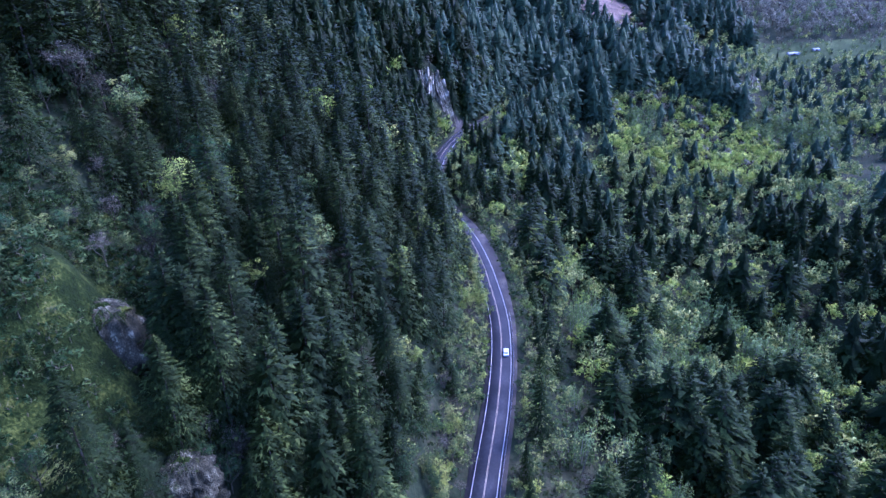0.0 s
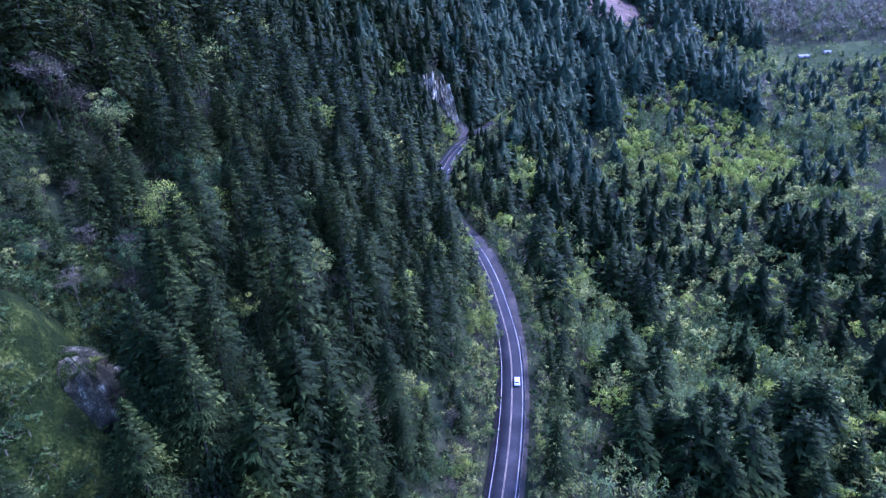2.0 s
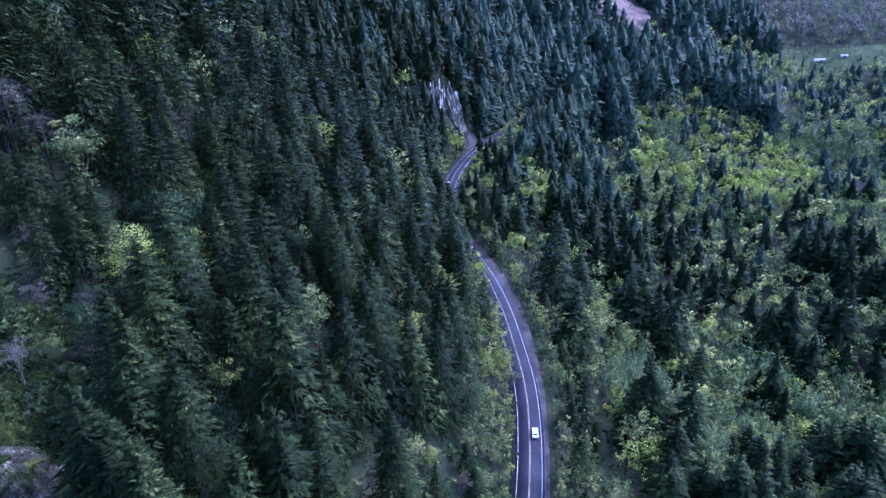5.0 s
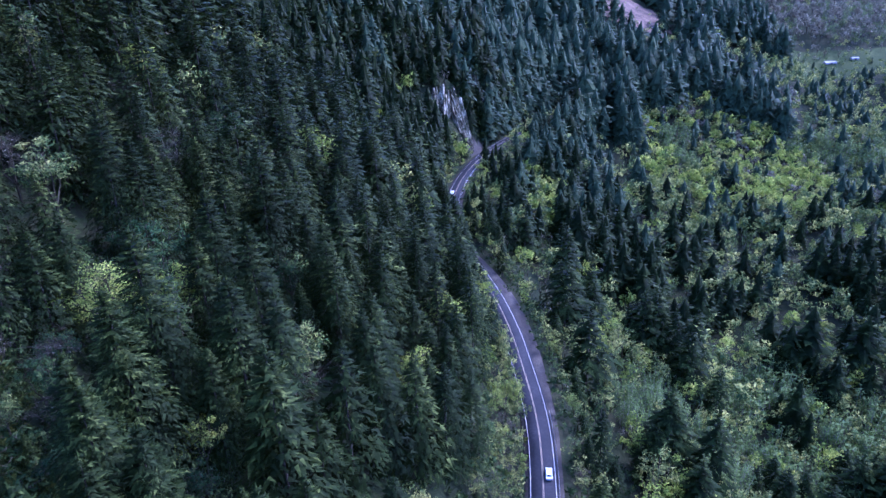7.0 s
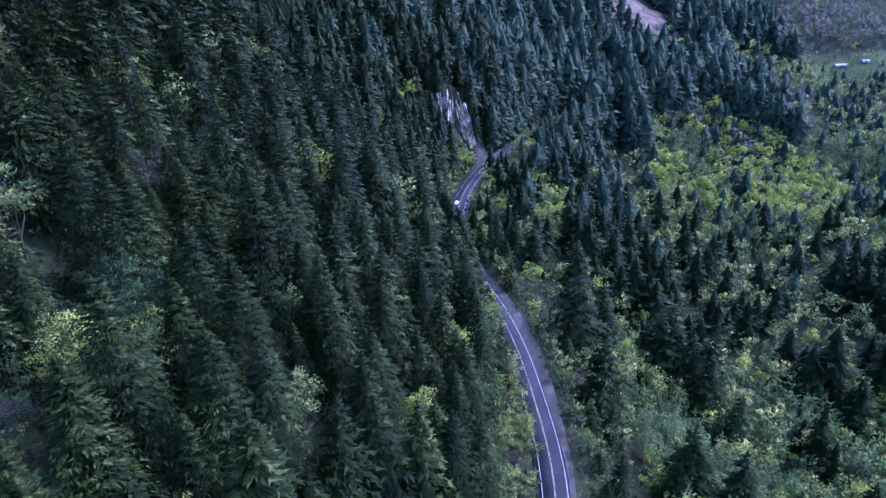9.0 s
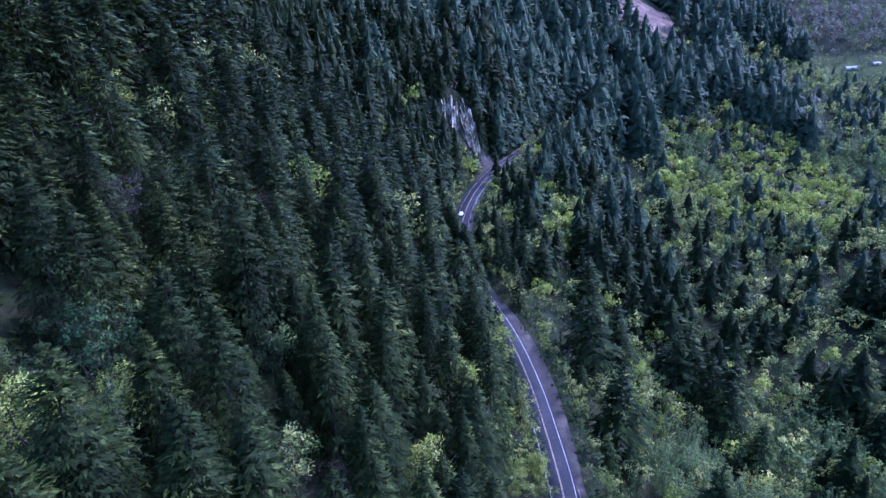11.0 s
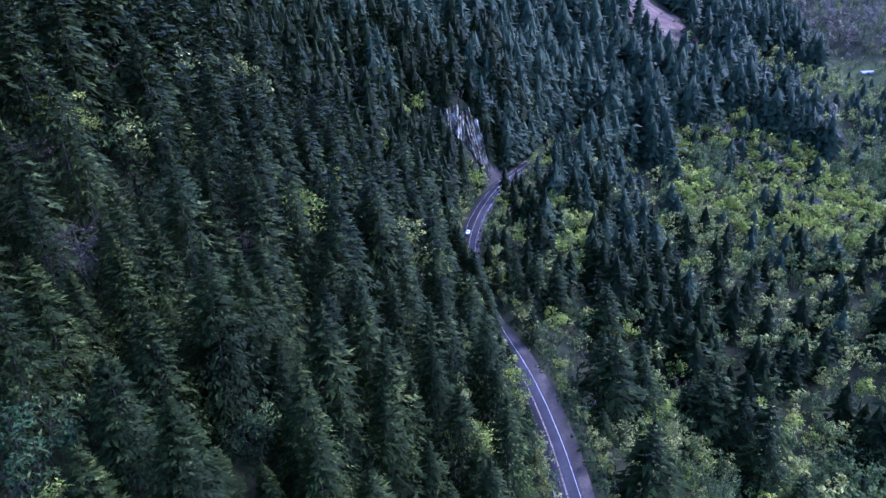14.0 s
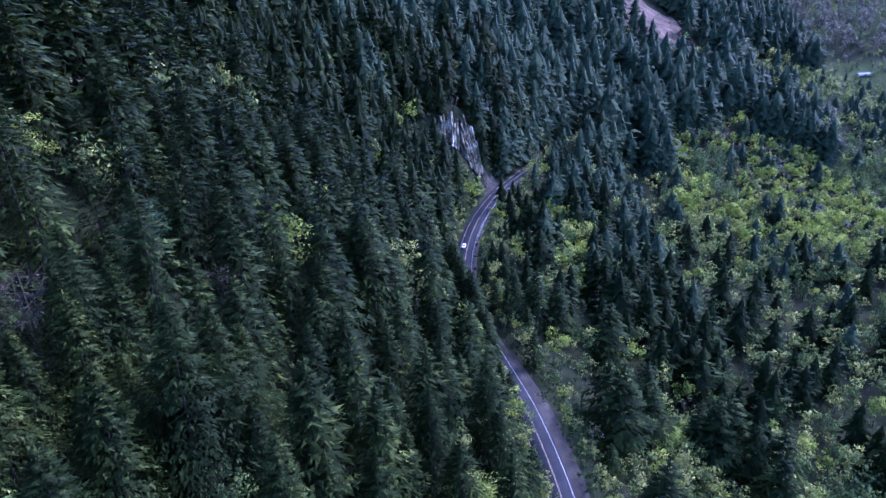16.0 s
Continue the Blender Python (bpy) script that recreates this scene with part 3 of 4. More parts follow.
# ---- where the trees stand ----
def spread(x0, x1, y0, y1, gap):
    """A jittered staggered grid over a stretch of the plan, inside the valley that can be overlooked."""
    out = []
    for r, y in enumerate(np.arange(y0, y1, gap * 0.87)):
        for x in np.arange(x0 + (r % 2) * gap / 2, x1, gap):
            out.append((x + rng.uniform(-0.36, 0.36) * gap, y + rng.uniform(-0.36, 0.36) * gap))
    out = np.array(out)
    keep = (out[:, 0] > -0.80 * out[:, 1] - 45) & (out[:, 0] < 0.88 * out[:, 1] + 45)
    return out[keep]


def patch(x, y, cx, cy, rx, ry):
    return ((x - cx) / rx) ** 2 + ((y - cy) / ry) ** 2 + 0.25 * math.sin(x * 0.07 + y * 0.05) < 1


def growth(x, y, off, r):
    """What grows at a place: fir, leafy, bare or nothing, and how tall."""
    if abs(off) < 6.8 or (off > 0 and off < (11.5 if 215 < y < 315 else 9.5)):
        return None, 0
    if y > 560 and patch(x, y, 206, 850, 54, 52):
        return ("leafy", 0.5) if r < 0.3 else ("bright", 0.4) if r < 0.38 else (None, 0)
    if x > 425 and 835 < y < 880:
        return ("leafy", 0.75) if r < 0.55 else ("thicket", 0.7) if r < 0.85 else ("fir", 0.4)
    if x > 425 and 880 <= y < 935:
        return ("leafy", 0.8) if r < 0.25 else ("thicket", 0.8) if r < 0.45 else ("bare", 1.1) if r < 0.7 else (None, 0)
    if x > 420 and y > 935:
        return ("bare", 1.7) if r < 0.6 else ("thicket", 1.3) if r < 0.85 else ("leafy", 1.1)
    if patch(x, y, 92, 235, 44, 40) or patch(x, y, 150, 275, 40, 30) or patch(x, y, 192, 588, 16, 26) or patch(x, y, 342, 602, 50, 36):
        return ("thicket", 1.1 if y < 400 else 1.3) if r < 0.5 else ("leafy", 1.0) if r < 0.76 else ("bright", 0.9) if r < 0.85 else ("bare", 1.0) if r < 0.93 else ("fir", 0.8)
    if patch(x, y, 228, 568, 84, 82):
        return ("bright", 1.0 if int(x * 7 + y * 3) % 2 else 1.4) if r < 0.40 else ("leafy", 1.25) if r < 0.70 else ("bare", 1.2) if r < 0.92 else ("fir", 0.7)
    if 150 < x < 265 and 725 < y < 800 and not patch(x, y, 236, 797, 34, 22):
        return ("fir", 0.75) if r < 0.85 else ("leafy", 0.9)
    if patch(x, y, 236, 797, 34, 22):
        return ("bright", 0.8) if r < 0.4 else ("leafy", 0.9)
    if patch(x, y, -2, 466, 14, 13) or patch(x, y, -16, 472, 11, 9):
        return ("fir", 0.42) if r < 0.6 else ("leafy", 0.5)
    if 395 < y < 540 and x < 120 and 0 < off < 26:
        return (None, 0) if off < 9.5 else ("leafy", 0.62) if r < 0.4 else ("bare", 0.8) if r < 0.55 else ("bright", 0.7) if r < 0.65 else ("fir", 0.55)
    if patch(x, y, 375, 580, 50, 45):
        return ("leafy", 0.6) if r < 0.75 else ("bright", 0.5) if r < 0.85 else ("bare", 0.7)
    if y < 124 and off < -17 and x > -58:
        if y > 90 + 6 * math.sin(x * 0.4):
            return ("fir", 0.92) if r < 0.80 else ("leafy", 0.65) if r < 0.92 else ("bare", 0.8)
        return ("leafy", 0.6) if r < 0.36 else ("fir", 0.72) if r < 0.80 else ("bare", 0.75)
    if y < 128 and x < -49:
        return ("leafy", 0.5) if r < 0.55 else ("fir", 0.32) if r < 0.82 else ("bare", 0.5) if r < 0.9 else (None, 0)
    if -18 < off < 0 and y < 285 or 0 < off < 9.5 and 395 < y < 540:
        return None, 0
    if 0 < off < 15:
        return ("fir", 0.62) if r < 0.5 else ("leafy", 0.85) if r < 0.9 else ("bare", 0.9)
    if 0 < off < 24:
        return ("leafy", 0.95) if r < 0.5 else ("bare", 1.0) if r < 0.6 else ("fir", 0.75)
    if 0 < off < 62 and 300 < y < 470:
        return ("bright", 1.1) if r < 0.4 else ("leafy", 1.2) if r < 0.66 else ("bare", 1.1) if r < 0.72 else ("fir", 0.9)
    if x < -66 - 0.1 * (y - 112) and 112 < y < 165:
        return ("bare", 0.9) if r < 0.2 else ("leafy", 0.8) if r < 0.5 else ("fir", 0.6)
    if off < 0 and y < 560:
        return ("fir", 1.05) if r < 0.90 else ("leafy", 1.5) if r < 0.94 else ("bright", 1.3) if r < 0.97 else ("bare", 1.4)
    if y > 575:
        if x > 300 and y < 860:
            return ("leafy", 1.3) if r < 0.60 else ("thicket", 1.2) if r < 0.74 else ("bright", 1.1) if r < 0.82 else ("fir", 0.8)
        if x > 430:
            return ("leafy", 1.2) if r < 0.5 else ("bare", 1.4)
        return ("fir", 1.3) if r < 0.965 else ("leafy", 1.2)
    if x > 120 and 345 < y < 420:
        return ("leafy", 1.35) if r < 0.5 else ("bare", 1.3) if r < 0.56 else ("thicket", 1.2) if r < 0.64 else ("fir", 1.0)
    if x > 110 and y > 345:
        return ("leafy", 1.2) if r < 0.48 else ("fir", 0.75) if r < 0.60 else ("bare", 1.1) if r < 0.72 else ("thicket", 1.1) if r < 0.88 else ("bright", 1.0)
    if x > 240:
        return ("fir", 0.85) if r < 0.5 else ("leafy", 1.2)
    if x < 120 and y > 330:
        return ("fir", 0.95) if r < 0.78 else ("leafy", 1.4) if r < 0.92 else ("bare", 1.4)
    if y < 345:
        return ("leafy", 1.3) if r < 0.40 else ("bright", 1.15) if r < 0.52 else ("thicket", 1.0) if r < 0.62 else ("bare", 1.2) if r < 0.70 else ("fir", 1.1)
    return ("fir", 1.12) if r < 0.56 else ("leafy", 1.45) if r < 0.92 else ("bare", 1.4)


# Trees that stand out, by kind: place, and the height that their tips reach.
TALL_FIRS = [(-55.9, 158, 77.9), (-36.6, 184, 72.6), (-70.7, 171, 95.1), (-83.4, 186, 100.6), (-57.0, 211, 88.0), (-76.0, 233, 110.3), (-68.2, 199, 99.0), (-71.3, 180.5, 93.1),
             (-61.1, 239, 95.2), (-26.2, 218, 58.5), (-37.9, 130, 43.6), (-87.2, 133, 83.8), (-52.7, 196, 82.3), (-46.3, 203, 79.4), (83.9, 408, -8.8), (92.8, 392, -13.0),
             (54.8, 391, 12.2), (135.0, 350, -30.7), (-11.2, 323, 25.2), (-13.7, 328, 26.3), (-16.1, 335, 28.4), (-9.0, 317, 20.2), (-20.0, 339, 30.6), (-20.4, 329, 32.6),
             (-16.5, 319, 29.5)]
BRIGHT_TREES = [(-70.5, 150, 77.5), (3.6, 269, 17.5), (1.0, 276, 16.5), (15.5, 309, 9.2), (-51.5, 257, 80), (-59.4, 268, 82), (-49.8, 390, 72), (-50.5, 134.5, 56), (-12.0, 152, 17.4),
             (61.0, 340, -6.8), (55.0, 353, -7.5), (27.0, 186, -6.3), (86.1, 262, -27.9)]
LEAFY_TREES = [(-68.5, 146.5, 67), (-72.5, 147, 68), (-66, 150, 68), (-16.5, 171, 28.6), (-19.0, 144, 16.7), (-26.6, 144, 26.6), (27.8, 242, 2.7), (52.9, 199, -19.4), (73.5, 248, -28.3), (128.4, 285.5, -45.7), (40.6, 457, 14.1)]
BARE_TREES = [(-77.1, 199, 93), (-101.7, 169.5, 106), (-74.8, 119, 68.6), (-39.7, 160.6, 47.3), (-32.9, 170, 43.1), (34.6, 257, -8.6),
             (-23.7, 137, 24.0), (-21.0, 127, 18.8)]
SNAGS = [(-59.2, 153, 73.5), (-105.7, 408, 117.6)]
MARKED = [(k, *p) for k, group in (("fir", TALL_FIRS), ("bright", BRIGHT_TREES), ("leafy", LEAFY_TREES), ("bare", BARE_TREES), ("snag", SNAGS)) for p in group]

# Bare rock: middle of the foot, width, depth, height, turn, and how far trees keep away in front.
ROCKS = [(-87.2, 560, 13, 8, 20, 0, 15), (-131.8, 395, 14, 8, 9, 20, 10), (-103.9, 426, 14, 9, 11, 10, 12), (358.1, 722, 17, 9, 13, -10, 16)]
CLIFFS = [([(-24, 486, 64), (-16, 486, 65), (-9, 486, 62)], [(-23, 482, 57), (-15, 481, 55), (-9, 481, 53)]),
          ([(-14.5, 487, 62), (-7.5, 487, 61), (0, 488, 55)], [(-6, 481, 36), (0, 481, 33), (7, 483, 28)]),
          ([(0, 522, 72), (7, 522, 74), (14.5, 523, 71)], [(0.5, 517, 62), (8, 517, 61), (16, 518, 60)])]


def in_front(x, y):
    """Whether a place lies in the gap that is kept free on the open side of a tree that stands out."""
    for kind, mx, my, tip in MARKED:
        if my < 270 and kind in ("bright", "bare", "snag"):
            u = Vector((-6 - mx, 40 - my)).normalized()
            a, b = (x - mx) * u.x + (y - my) * u.y, abs((x - mx) * u.y - (y - my) * u.x)
            reach = 21 if kind == "bright" and my < 160 else 11
            if 0 < a < reach and b < 0.24 * reach:
                return True
    return False


def on_rock(x, y):
    return any(((x - rx) / (w * 0.6)) ** 2 + ((y - ry + clear * 0.45) / (clear * 0.75)) ** 2 < 1 for rx, ry, w, d, h, turn, clear in ROCKS) or any(math.hypot(x - px, y - py + 4) < 5.5 for line in CLIFFS for px, py, pz in line[0] + line[1]) or patch(x, y, 11 + 0.5 * (y - 487), y, 5, 1) and 471 < y < 500 or patch(x, y, -5, 477, 9, 6) or math.hypot(x + 65, y - 98) < 9 or math.hypot(x + 59, y - 89) < 8 or math.hypot(x + 59, y - 106) < 5 or math.hypot(x + 45, y - 78) < 7


sites = []
for x, y in np.concatenate([spread(-330, 20, 60, 300, 9.6), spread(-330, 20, 300, 565, 10.0), spread(20, 345, 60, 565, 10.6), spread(-420, 360, 565, 920, 14.5), spread(50, 188, 195, 306, 9.0), spread(360, 700, 565, 1010, 12.5), spread(-500, 420, 920, 1300, 26), spread(420, 900, 1010, 1300, 13), spread(320, 440, 530, 640, 7.5), spread(140, 322, 470, 650, 8.2), spread(0, 75, 392, 540, 7.0), spread(12, 110, 545, 645, 9), spread(-85, -55, 120, 160, 7), spread(-58, -16, 60, 124, 7.0), spread(-120, -58, 60, 128, 9.0)]):
    if min((x - m[1]) ** 2 + (y - m[2]) ** 2 for m in MARKED) > 14 and not on_rock(x, y):
        sites.append((x, y))
for y in np.arange(-60, 58, 13):
    for x in np.arange(-130, 150, 13):
        sites.append((x + rng.uniform(-4, 4), y + rng.uniform(-4, 4)))
sites = np.array(sites)
OFF, _ = road_offset(sites[:, 0], sites[:, 1])
HH = height(sites[:, 0], sites[:, 1])
trees = []      # kind, x, y, z, size, turn
for (x, y), off, z in zip(sites, OFF, HH):
    drift = 0.5 + 0.5 * math.sin(x * 0.115 + 2.0 * math.sin(y * 0.061 + 0.4)) * math.sin(y * 0.098 + 1.6 * math.sin(x * 0.053))
    kind, size = growth(x, y, off, min(0.999, max(0.0, (0.5 * rng.random() + 0.5 * drift - 0.5) * 1.45 + 0.5)) if x > 20 and y < 575 else rng.random())
    if kind:
        if in_front(x, y) and kind == "fir":
            size *= 0.55
        size *= rng.uniform(0.66, 1.28) if kind == "fir" else rng.uniform(0.72, 1.22)
        if in_front(x, y):
            size *= 0.6
        trees.append((kind, x, y, z, size, rng.uniform(0, 6.28)))
for k in range(near_y(85), len(LINE), 2):
    for lane, spare in ((-6.0, 0.1), (-9.5, 0.12), (-12.5, 0.2), (-16, 0.2), (9.0, 0.3), (12.5, 0.25)):
        if rng.random() < spare:
            continue
        if lane > 0 and 200 < LINE[k, 1] < 318:
            lane += 2.6
        lane += rng.uniform(-0.9, 1.2) if lane > 0 else rng.uniform(-1.4, 0.5)
        x, y = LINE[k] + RIGHT[k] * lane + rng.uniform(-1, 1, 2)
        if 285 < y < 352 and lane < 0 or 470 < y < 550 and lane < 0 or y > 560:
            continue
        pick = rng.random()
        kind = "leafy" if pick < 0.6 else "bright" if pick < 0.76 else "bare" if pick < 0.94 else "fir"
        if y > 470:
            kind = "leafy" if pick < 0.7 else "bright"
            if y > 522 and lane > 0:
                kind = "fir"
        trees.append((kind, x, y, at_height(x, y), rng.uniform(0.36, 0.62) * (1.25 if lane < -8 else 1 if lane < 0 else 1.1 if y < 470 else 0.8), rng.uniform(0, 6.28)))
for y in np.arange(205, 302, 2.3):
    k = near_y(y)
    x, y = LINE[k] - RIGHT[k] * rng.uniform(5.3, 6.6)
    trees.append(("bright" if rng.random() < 0.3 else "leafy", x, y, at_height(x, y), rng.uniform(0.5, 0.9), rng.uniform(0, 6.28)))
for y in np.arange(279, 303, 2.4):
    k = near_y(y)
    x, y = LINE[k] - RIGHT[k] * rng.uniform(5.6, 7.6)
    kind = "leafy" if rng.random() < 0.55 else "fir"
    trees.append((kind, x, y, at_height(x, y), rng.uniform(0.8, 1.05) if kind == "leafy" else rng.uniform(0.5, 0.62), rng.uniform(0, 6.28)))
for y in np.arange(496, 548, 2.6):
    k = near_y(y)
    x, y = LINE[k] + RIGHT[k] * rng.uniform(6.4, 9.0)
    trees.append(("bare" if rng.random() < 0.4 else "leafy", x, y, at_height(x, y), rng.uniform(0.65, 0.95), rng.uniform(0, 6.28)))
for y in np.arange(300, 352, 2.9):
    k = near_y(y)
    x, y = LINE[k] - RIGHT[k] * rng.uniform(6.0, 8.2)
    trees.append(("fir", x, y, at_height(x, y), rng.uniform(0.85, 1.0) if y < 308 else rng.uniform(1.05, 1.25), rng.uniform(0, 6.28)))
for kind, x, y, tip in MARKED:
    z = at_height(x, y)
    trees.append((kind, x, y, z, max(tip - z, 5) / (30 if kind in ("fir", "snag") else 11 if kind == "bare" else 14), rng.uniform(0, 6.28)))


def away(x, y, z):
    """How far a crown lies from the part of the flight from which it is overlooked."""
    s = min(max(y - 80, 0), 118)
    return math.dist((x, y, z + 14), (-0.1 * s, s, 109 + 0.13 * s)) + (350 if y < 58 else 0)


trees.sort(key=lambda t: away(t[1], t[2], t[3]))


# ---- trees as things, the nearest of each kind; the rest joined ----
def prototypes(shapes, name, crown_mat, wood):
    out = []
    for (tv, tf, _), crown in shapes:
        f, soft = crown_normals(crown[0], crown[1], name not in ("fir", "snag"))
        stems = 13 if name == "thicket" else 1
        nv, nf = len(tv) // stems, len(tf) // stems
        out.append(([mesh_from(name + "_trunk", tv[k * nv:k * nv + nv], tf[k * nf:k * nf + nf] - k * nv, [wood]) for k in range(stems)], mesh_from(name + "_crown", crown[0], f, crown_mat, crown[2] - 1, soft)))
    return out


KINDS = {
    "fir": (prototypes(FIR_NEAR + FIR_NEXT, "fir", [M_NEEDLE, M_TIP], M_BARK), "tall dark green fir with drooping layered branches", "conifer", "firs of the hillside", 298),
    "leafy": (prototypes(LEAFY_NEAR, "broadleaf", [M_LEAF], M_TWIG), "broadleaf tree in fresh yellow-green spring leaf", "tree", "broadleaf trees by the road", 130),
    "bright": (prototypes(BRIGHT_NEAR, "bright", [M_BRIGHT], M_TWIG), "bright yellow-green tree standing out among dark firs", "tree", "bright spring trees", 45),
    "snag": (prototypes(SNAG, "snag", [M_SHRUB], M_PALE), "half-dead fir with a silver trunk and sparse drooping branches", "conifer", "dying firs", 20),
    "thicket": (prototypes(THICKET_NEAR, "thicket", [M_PALE_LEAF], M_STEM), "clump of slim pale-stemmed aspens in thin leaf", "thicket", "aspen clumps", 60),
    "bare": (prototypes(BARE_NEAR, "bare", [M_BUD], M_TWIG), "nearly leafless grey tree with bronze buds", "tree", "leafless trees", 80),
}
NAMES = {"fir": "fir_tree", "leafy": "broadleaf_tree", "bright": "spring_tree", "snag": "dying_fir", "thicket": "aspen_clump", "bare": "bare_tree"}
count = {k: 0 for k in KINDS}
rest = []
for kind, x, y, z, size, turn in trees:
    protos, label, category, group, most = KINDS[kind]
    if count[kind] >= most:
        rest.append((kind, x, y, z, size, turn))
        continue
    first, last = (0, len(protos)) if kind != "fir" else (0, 4) if count[kind] < 66 else (4, 8)
    trunks, crown = protos[int(rng.integers(first, last))]
    tree = new(NAMES[kind])
    girth = size * (0.8 if kind == "snag" else rng.uniform(1.3, 1.7) if kind == "thicket" else 1.3 if kind == "bright" and size > 1.2 else rng.uniform(0.92, 1.15) if kind != "fir" else rng.uniform(0.95, 1.25))
    tree.matrix_basis = Matrix.LocRotScale((x, y, z - 0.2), Euler((rng.uniform(-0.02, 0.02), rng.uniform(-0.02, 0.02), turn)), (girth, girth, size))
    tagged(tree, label, category, group)
    for me in trunks:
        part_of("stem" if len(trunks) > 1 else "trunk", me, tree)
    part_of("crown", crown, tree)
    count[kind] += 1


def joined(name, items, label, category, mats, squat=True):
    """Many trees of one kind in one mesh: items of (shape, x, y, z, size, turn, girth)."""
    V, F, S, N, k, known = [], [], [], [], 0, {}
    for shape, x, y, z, size, turn, girth in items:
        c, s = girth * math.cos(turn), girth * math.sin(turn)
        for piece in shape:
            if piece is None:
                continue
            v, f, sl = piece
            if id(v) not in known:
                known[id(v)] = crown_normals(v, f, squat)
            f, soft = known[id(v)]
            n = np.empty_like(v)
            n[:, 0], n[:, 1], n[:, 2] = math.cos(turn) * soft[:, 0] - math.sin(turn) * soft[:, 1], math.sin(turn) * soft[:, 0] + math.cos(turn) * soft[:, 1], soft[:, 2]
            N.append(n)
            q = np.empty_like(v)
            q[:, 0], q[:, 1], q[:, 2] = x + size * (c * v[:, 0] - s * v[:, 1]), y + size * (s * v[:, 0] + c * v[:, 1]), z - 0.2 + size * v[:, 2]
            V.append(q)
            F.append(f + k)
            S.append(sl)
            k += len(v)
    ob = new(name, mesh_from(name, np.concatenate(V), np.concatenate(F), mats, np.concatenate(S), np.concatenate(N)))
    return tagged(ob, label, category, kind="stuff")


lots = {"fir": [], "leafy": [], "bare": [], "bright": [], "thicket": []}
for kind, x, y, z, size, turn in rest:
    d = away(x, y, z)
    kind = "fir" if kind == "snag" else kind
    if kind == "fir":
        pool = FIR_MID if d < 262 else FIR_FAR if d < 420 else FIR_LEAST
    elif kind in ("leafy", "bright"):
        pool = LEAFY_MID if d < 235 else BRIGHT_FAR if kind == "bright" else LEAFY_FAR
    elif kind == "thicket":
        pool = THICKET
    else:
        pool = BARE_FAR if d < 500 else BARE_LEAST
    lots[kind].append((pool[int(rng.integers(len(pool)))], x, y, z, size, turn, (rng.uniform(1.0, 1.25) if y < 520 and x < 20 else rng.uniform(1.2, 1.55)) if kind == 'fir' else rng.uniform(1.3, 1.7) if kind == "thicket" else rng.uniform(0.85, 1.15)))
# Farther firs take the haze-tinted needles, along a ragged border.
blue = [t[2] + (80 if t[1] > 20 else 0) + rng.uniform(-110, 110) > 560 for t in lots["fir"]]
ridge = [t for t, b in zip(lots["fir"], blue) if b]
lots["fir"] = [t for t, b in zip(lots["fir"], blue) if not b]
joined("ridge_forest", ridge, "fir forest covering the ridge across the valley head, coloured paler and bluer as haze", "forest", [M_BARK, M_HAZED, M_HAZED], squat=False)
joined("conifer_forest", lots["fir"], "dense dark green conifer forest on the slopes", "forest", [M_BARK, M_NEEDLE, M_TIP], squat=False)
joined("broadleaf_woods", lots["leafy"], "light green broadleaf woods in spring leaf", "forest", [M_TWIG, M_LEAF])
joined("spring_grove", lots["bright"], "grove of pale yellow-green trees in young leaf", "forest", [M_TWIG, M_BRIGHT])
joined("leafless_woods", lots["bare"], "grey leafless trees among the woods", "forest", [M_TWIG, M_BUD])

joined("aspen_thickets", lots["thicket"], "thickets of slim pale young aspens in the valley", "thicket", [M_STEM, M_PALE_LEAF])

shrubs = []
for x, y in np.concatenate([spread(-130, 300, 130, 400, 7.0), spread(-130, -30, 55, 135, 3.8), spread(-40, 120, 60, 130, 5.6), spread(-20, 45, 130, 300, 4.2), spread(-105, -50, 125, 172, 3.4), spread(-150, -100, 135, 185, 4.5), spread(-112, -66, 84, 128, 2.5), spread(-10, 90, 300, 480, 5.0), spread(-54, -14, 98, 168, 3.8)]):
    off = float(road_offset(x, y)[0][0])
    if not (math.hypot(x + 68.6, y - 102) < 6.5 or math.hypot(x + 62.5, y - 95) < 4 or math.hypot(x + 47, y - 81) < 5.2 or math.hypot(x + 59, y - 106) < 5) and (off < -5.6 or off > 7.3) and away(x, y, -20.0) < 420 and rng.random() < (0.9 if abs(off) < 22 or x > 40 or y < 172 else 0.8 if x < -60 and y < 260 else 0.2):
        close = y < 150
        shrubs.append(((SHRUB_NEAR if close else SHRUB)[int(rng.integers(3))], x, y, at_height(x, y) - 0.2, rng.uniform(0.5, 1.2) * (1.25 if y < 135 and x < -30 else 1.35 if abs(off) < 22 else 1.0), rng.uniform(0, 6.28), 1.25))
for top, foot in CLIFFS:
    for _ in range(16):
        u, v = rng.random(), rng.uniform(0.0, 1.0)
        k = min(int(u * 2), 1)
        a, b = np.array(top[k]) * (1 - u * 2 + k) + np.array(top[k + 1]) * (u * 2 - k), np.array(foot[k]) * (1 - u * 2 + k) + np.array(foot[k + 1]) * (u * 2 - k)
        p = b + (a - b) * v
        shrubs.append((SHRUB[int(rng.integers(3))], p[0], p[1] - 0.8, p[2] - 0.6, rng.uniform(0.4, 1.0), rng.uniform(0, 6.28), 1.0))
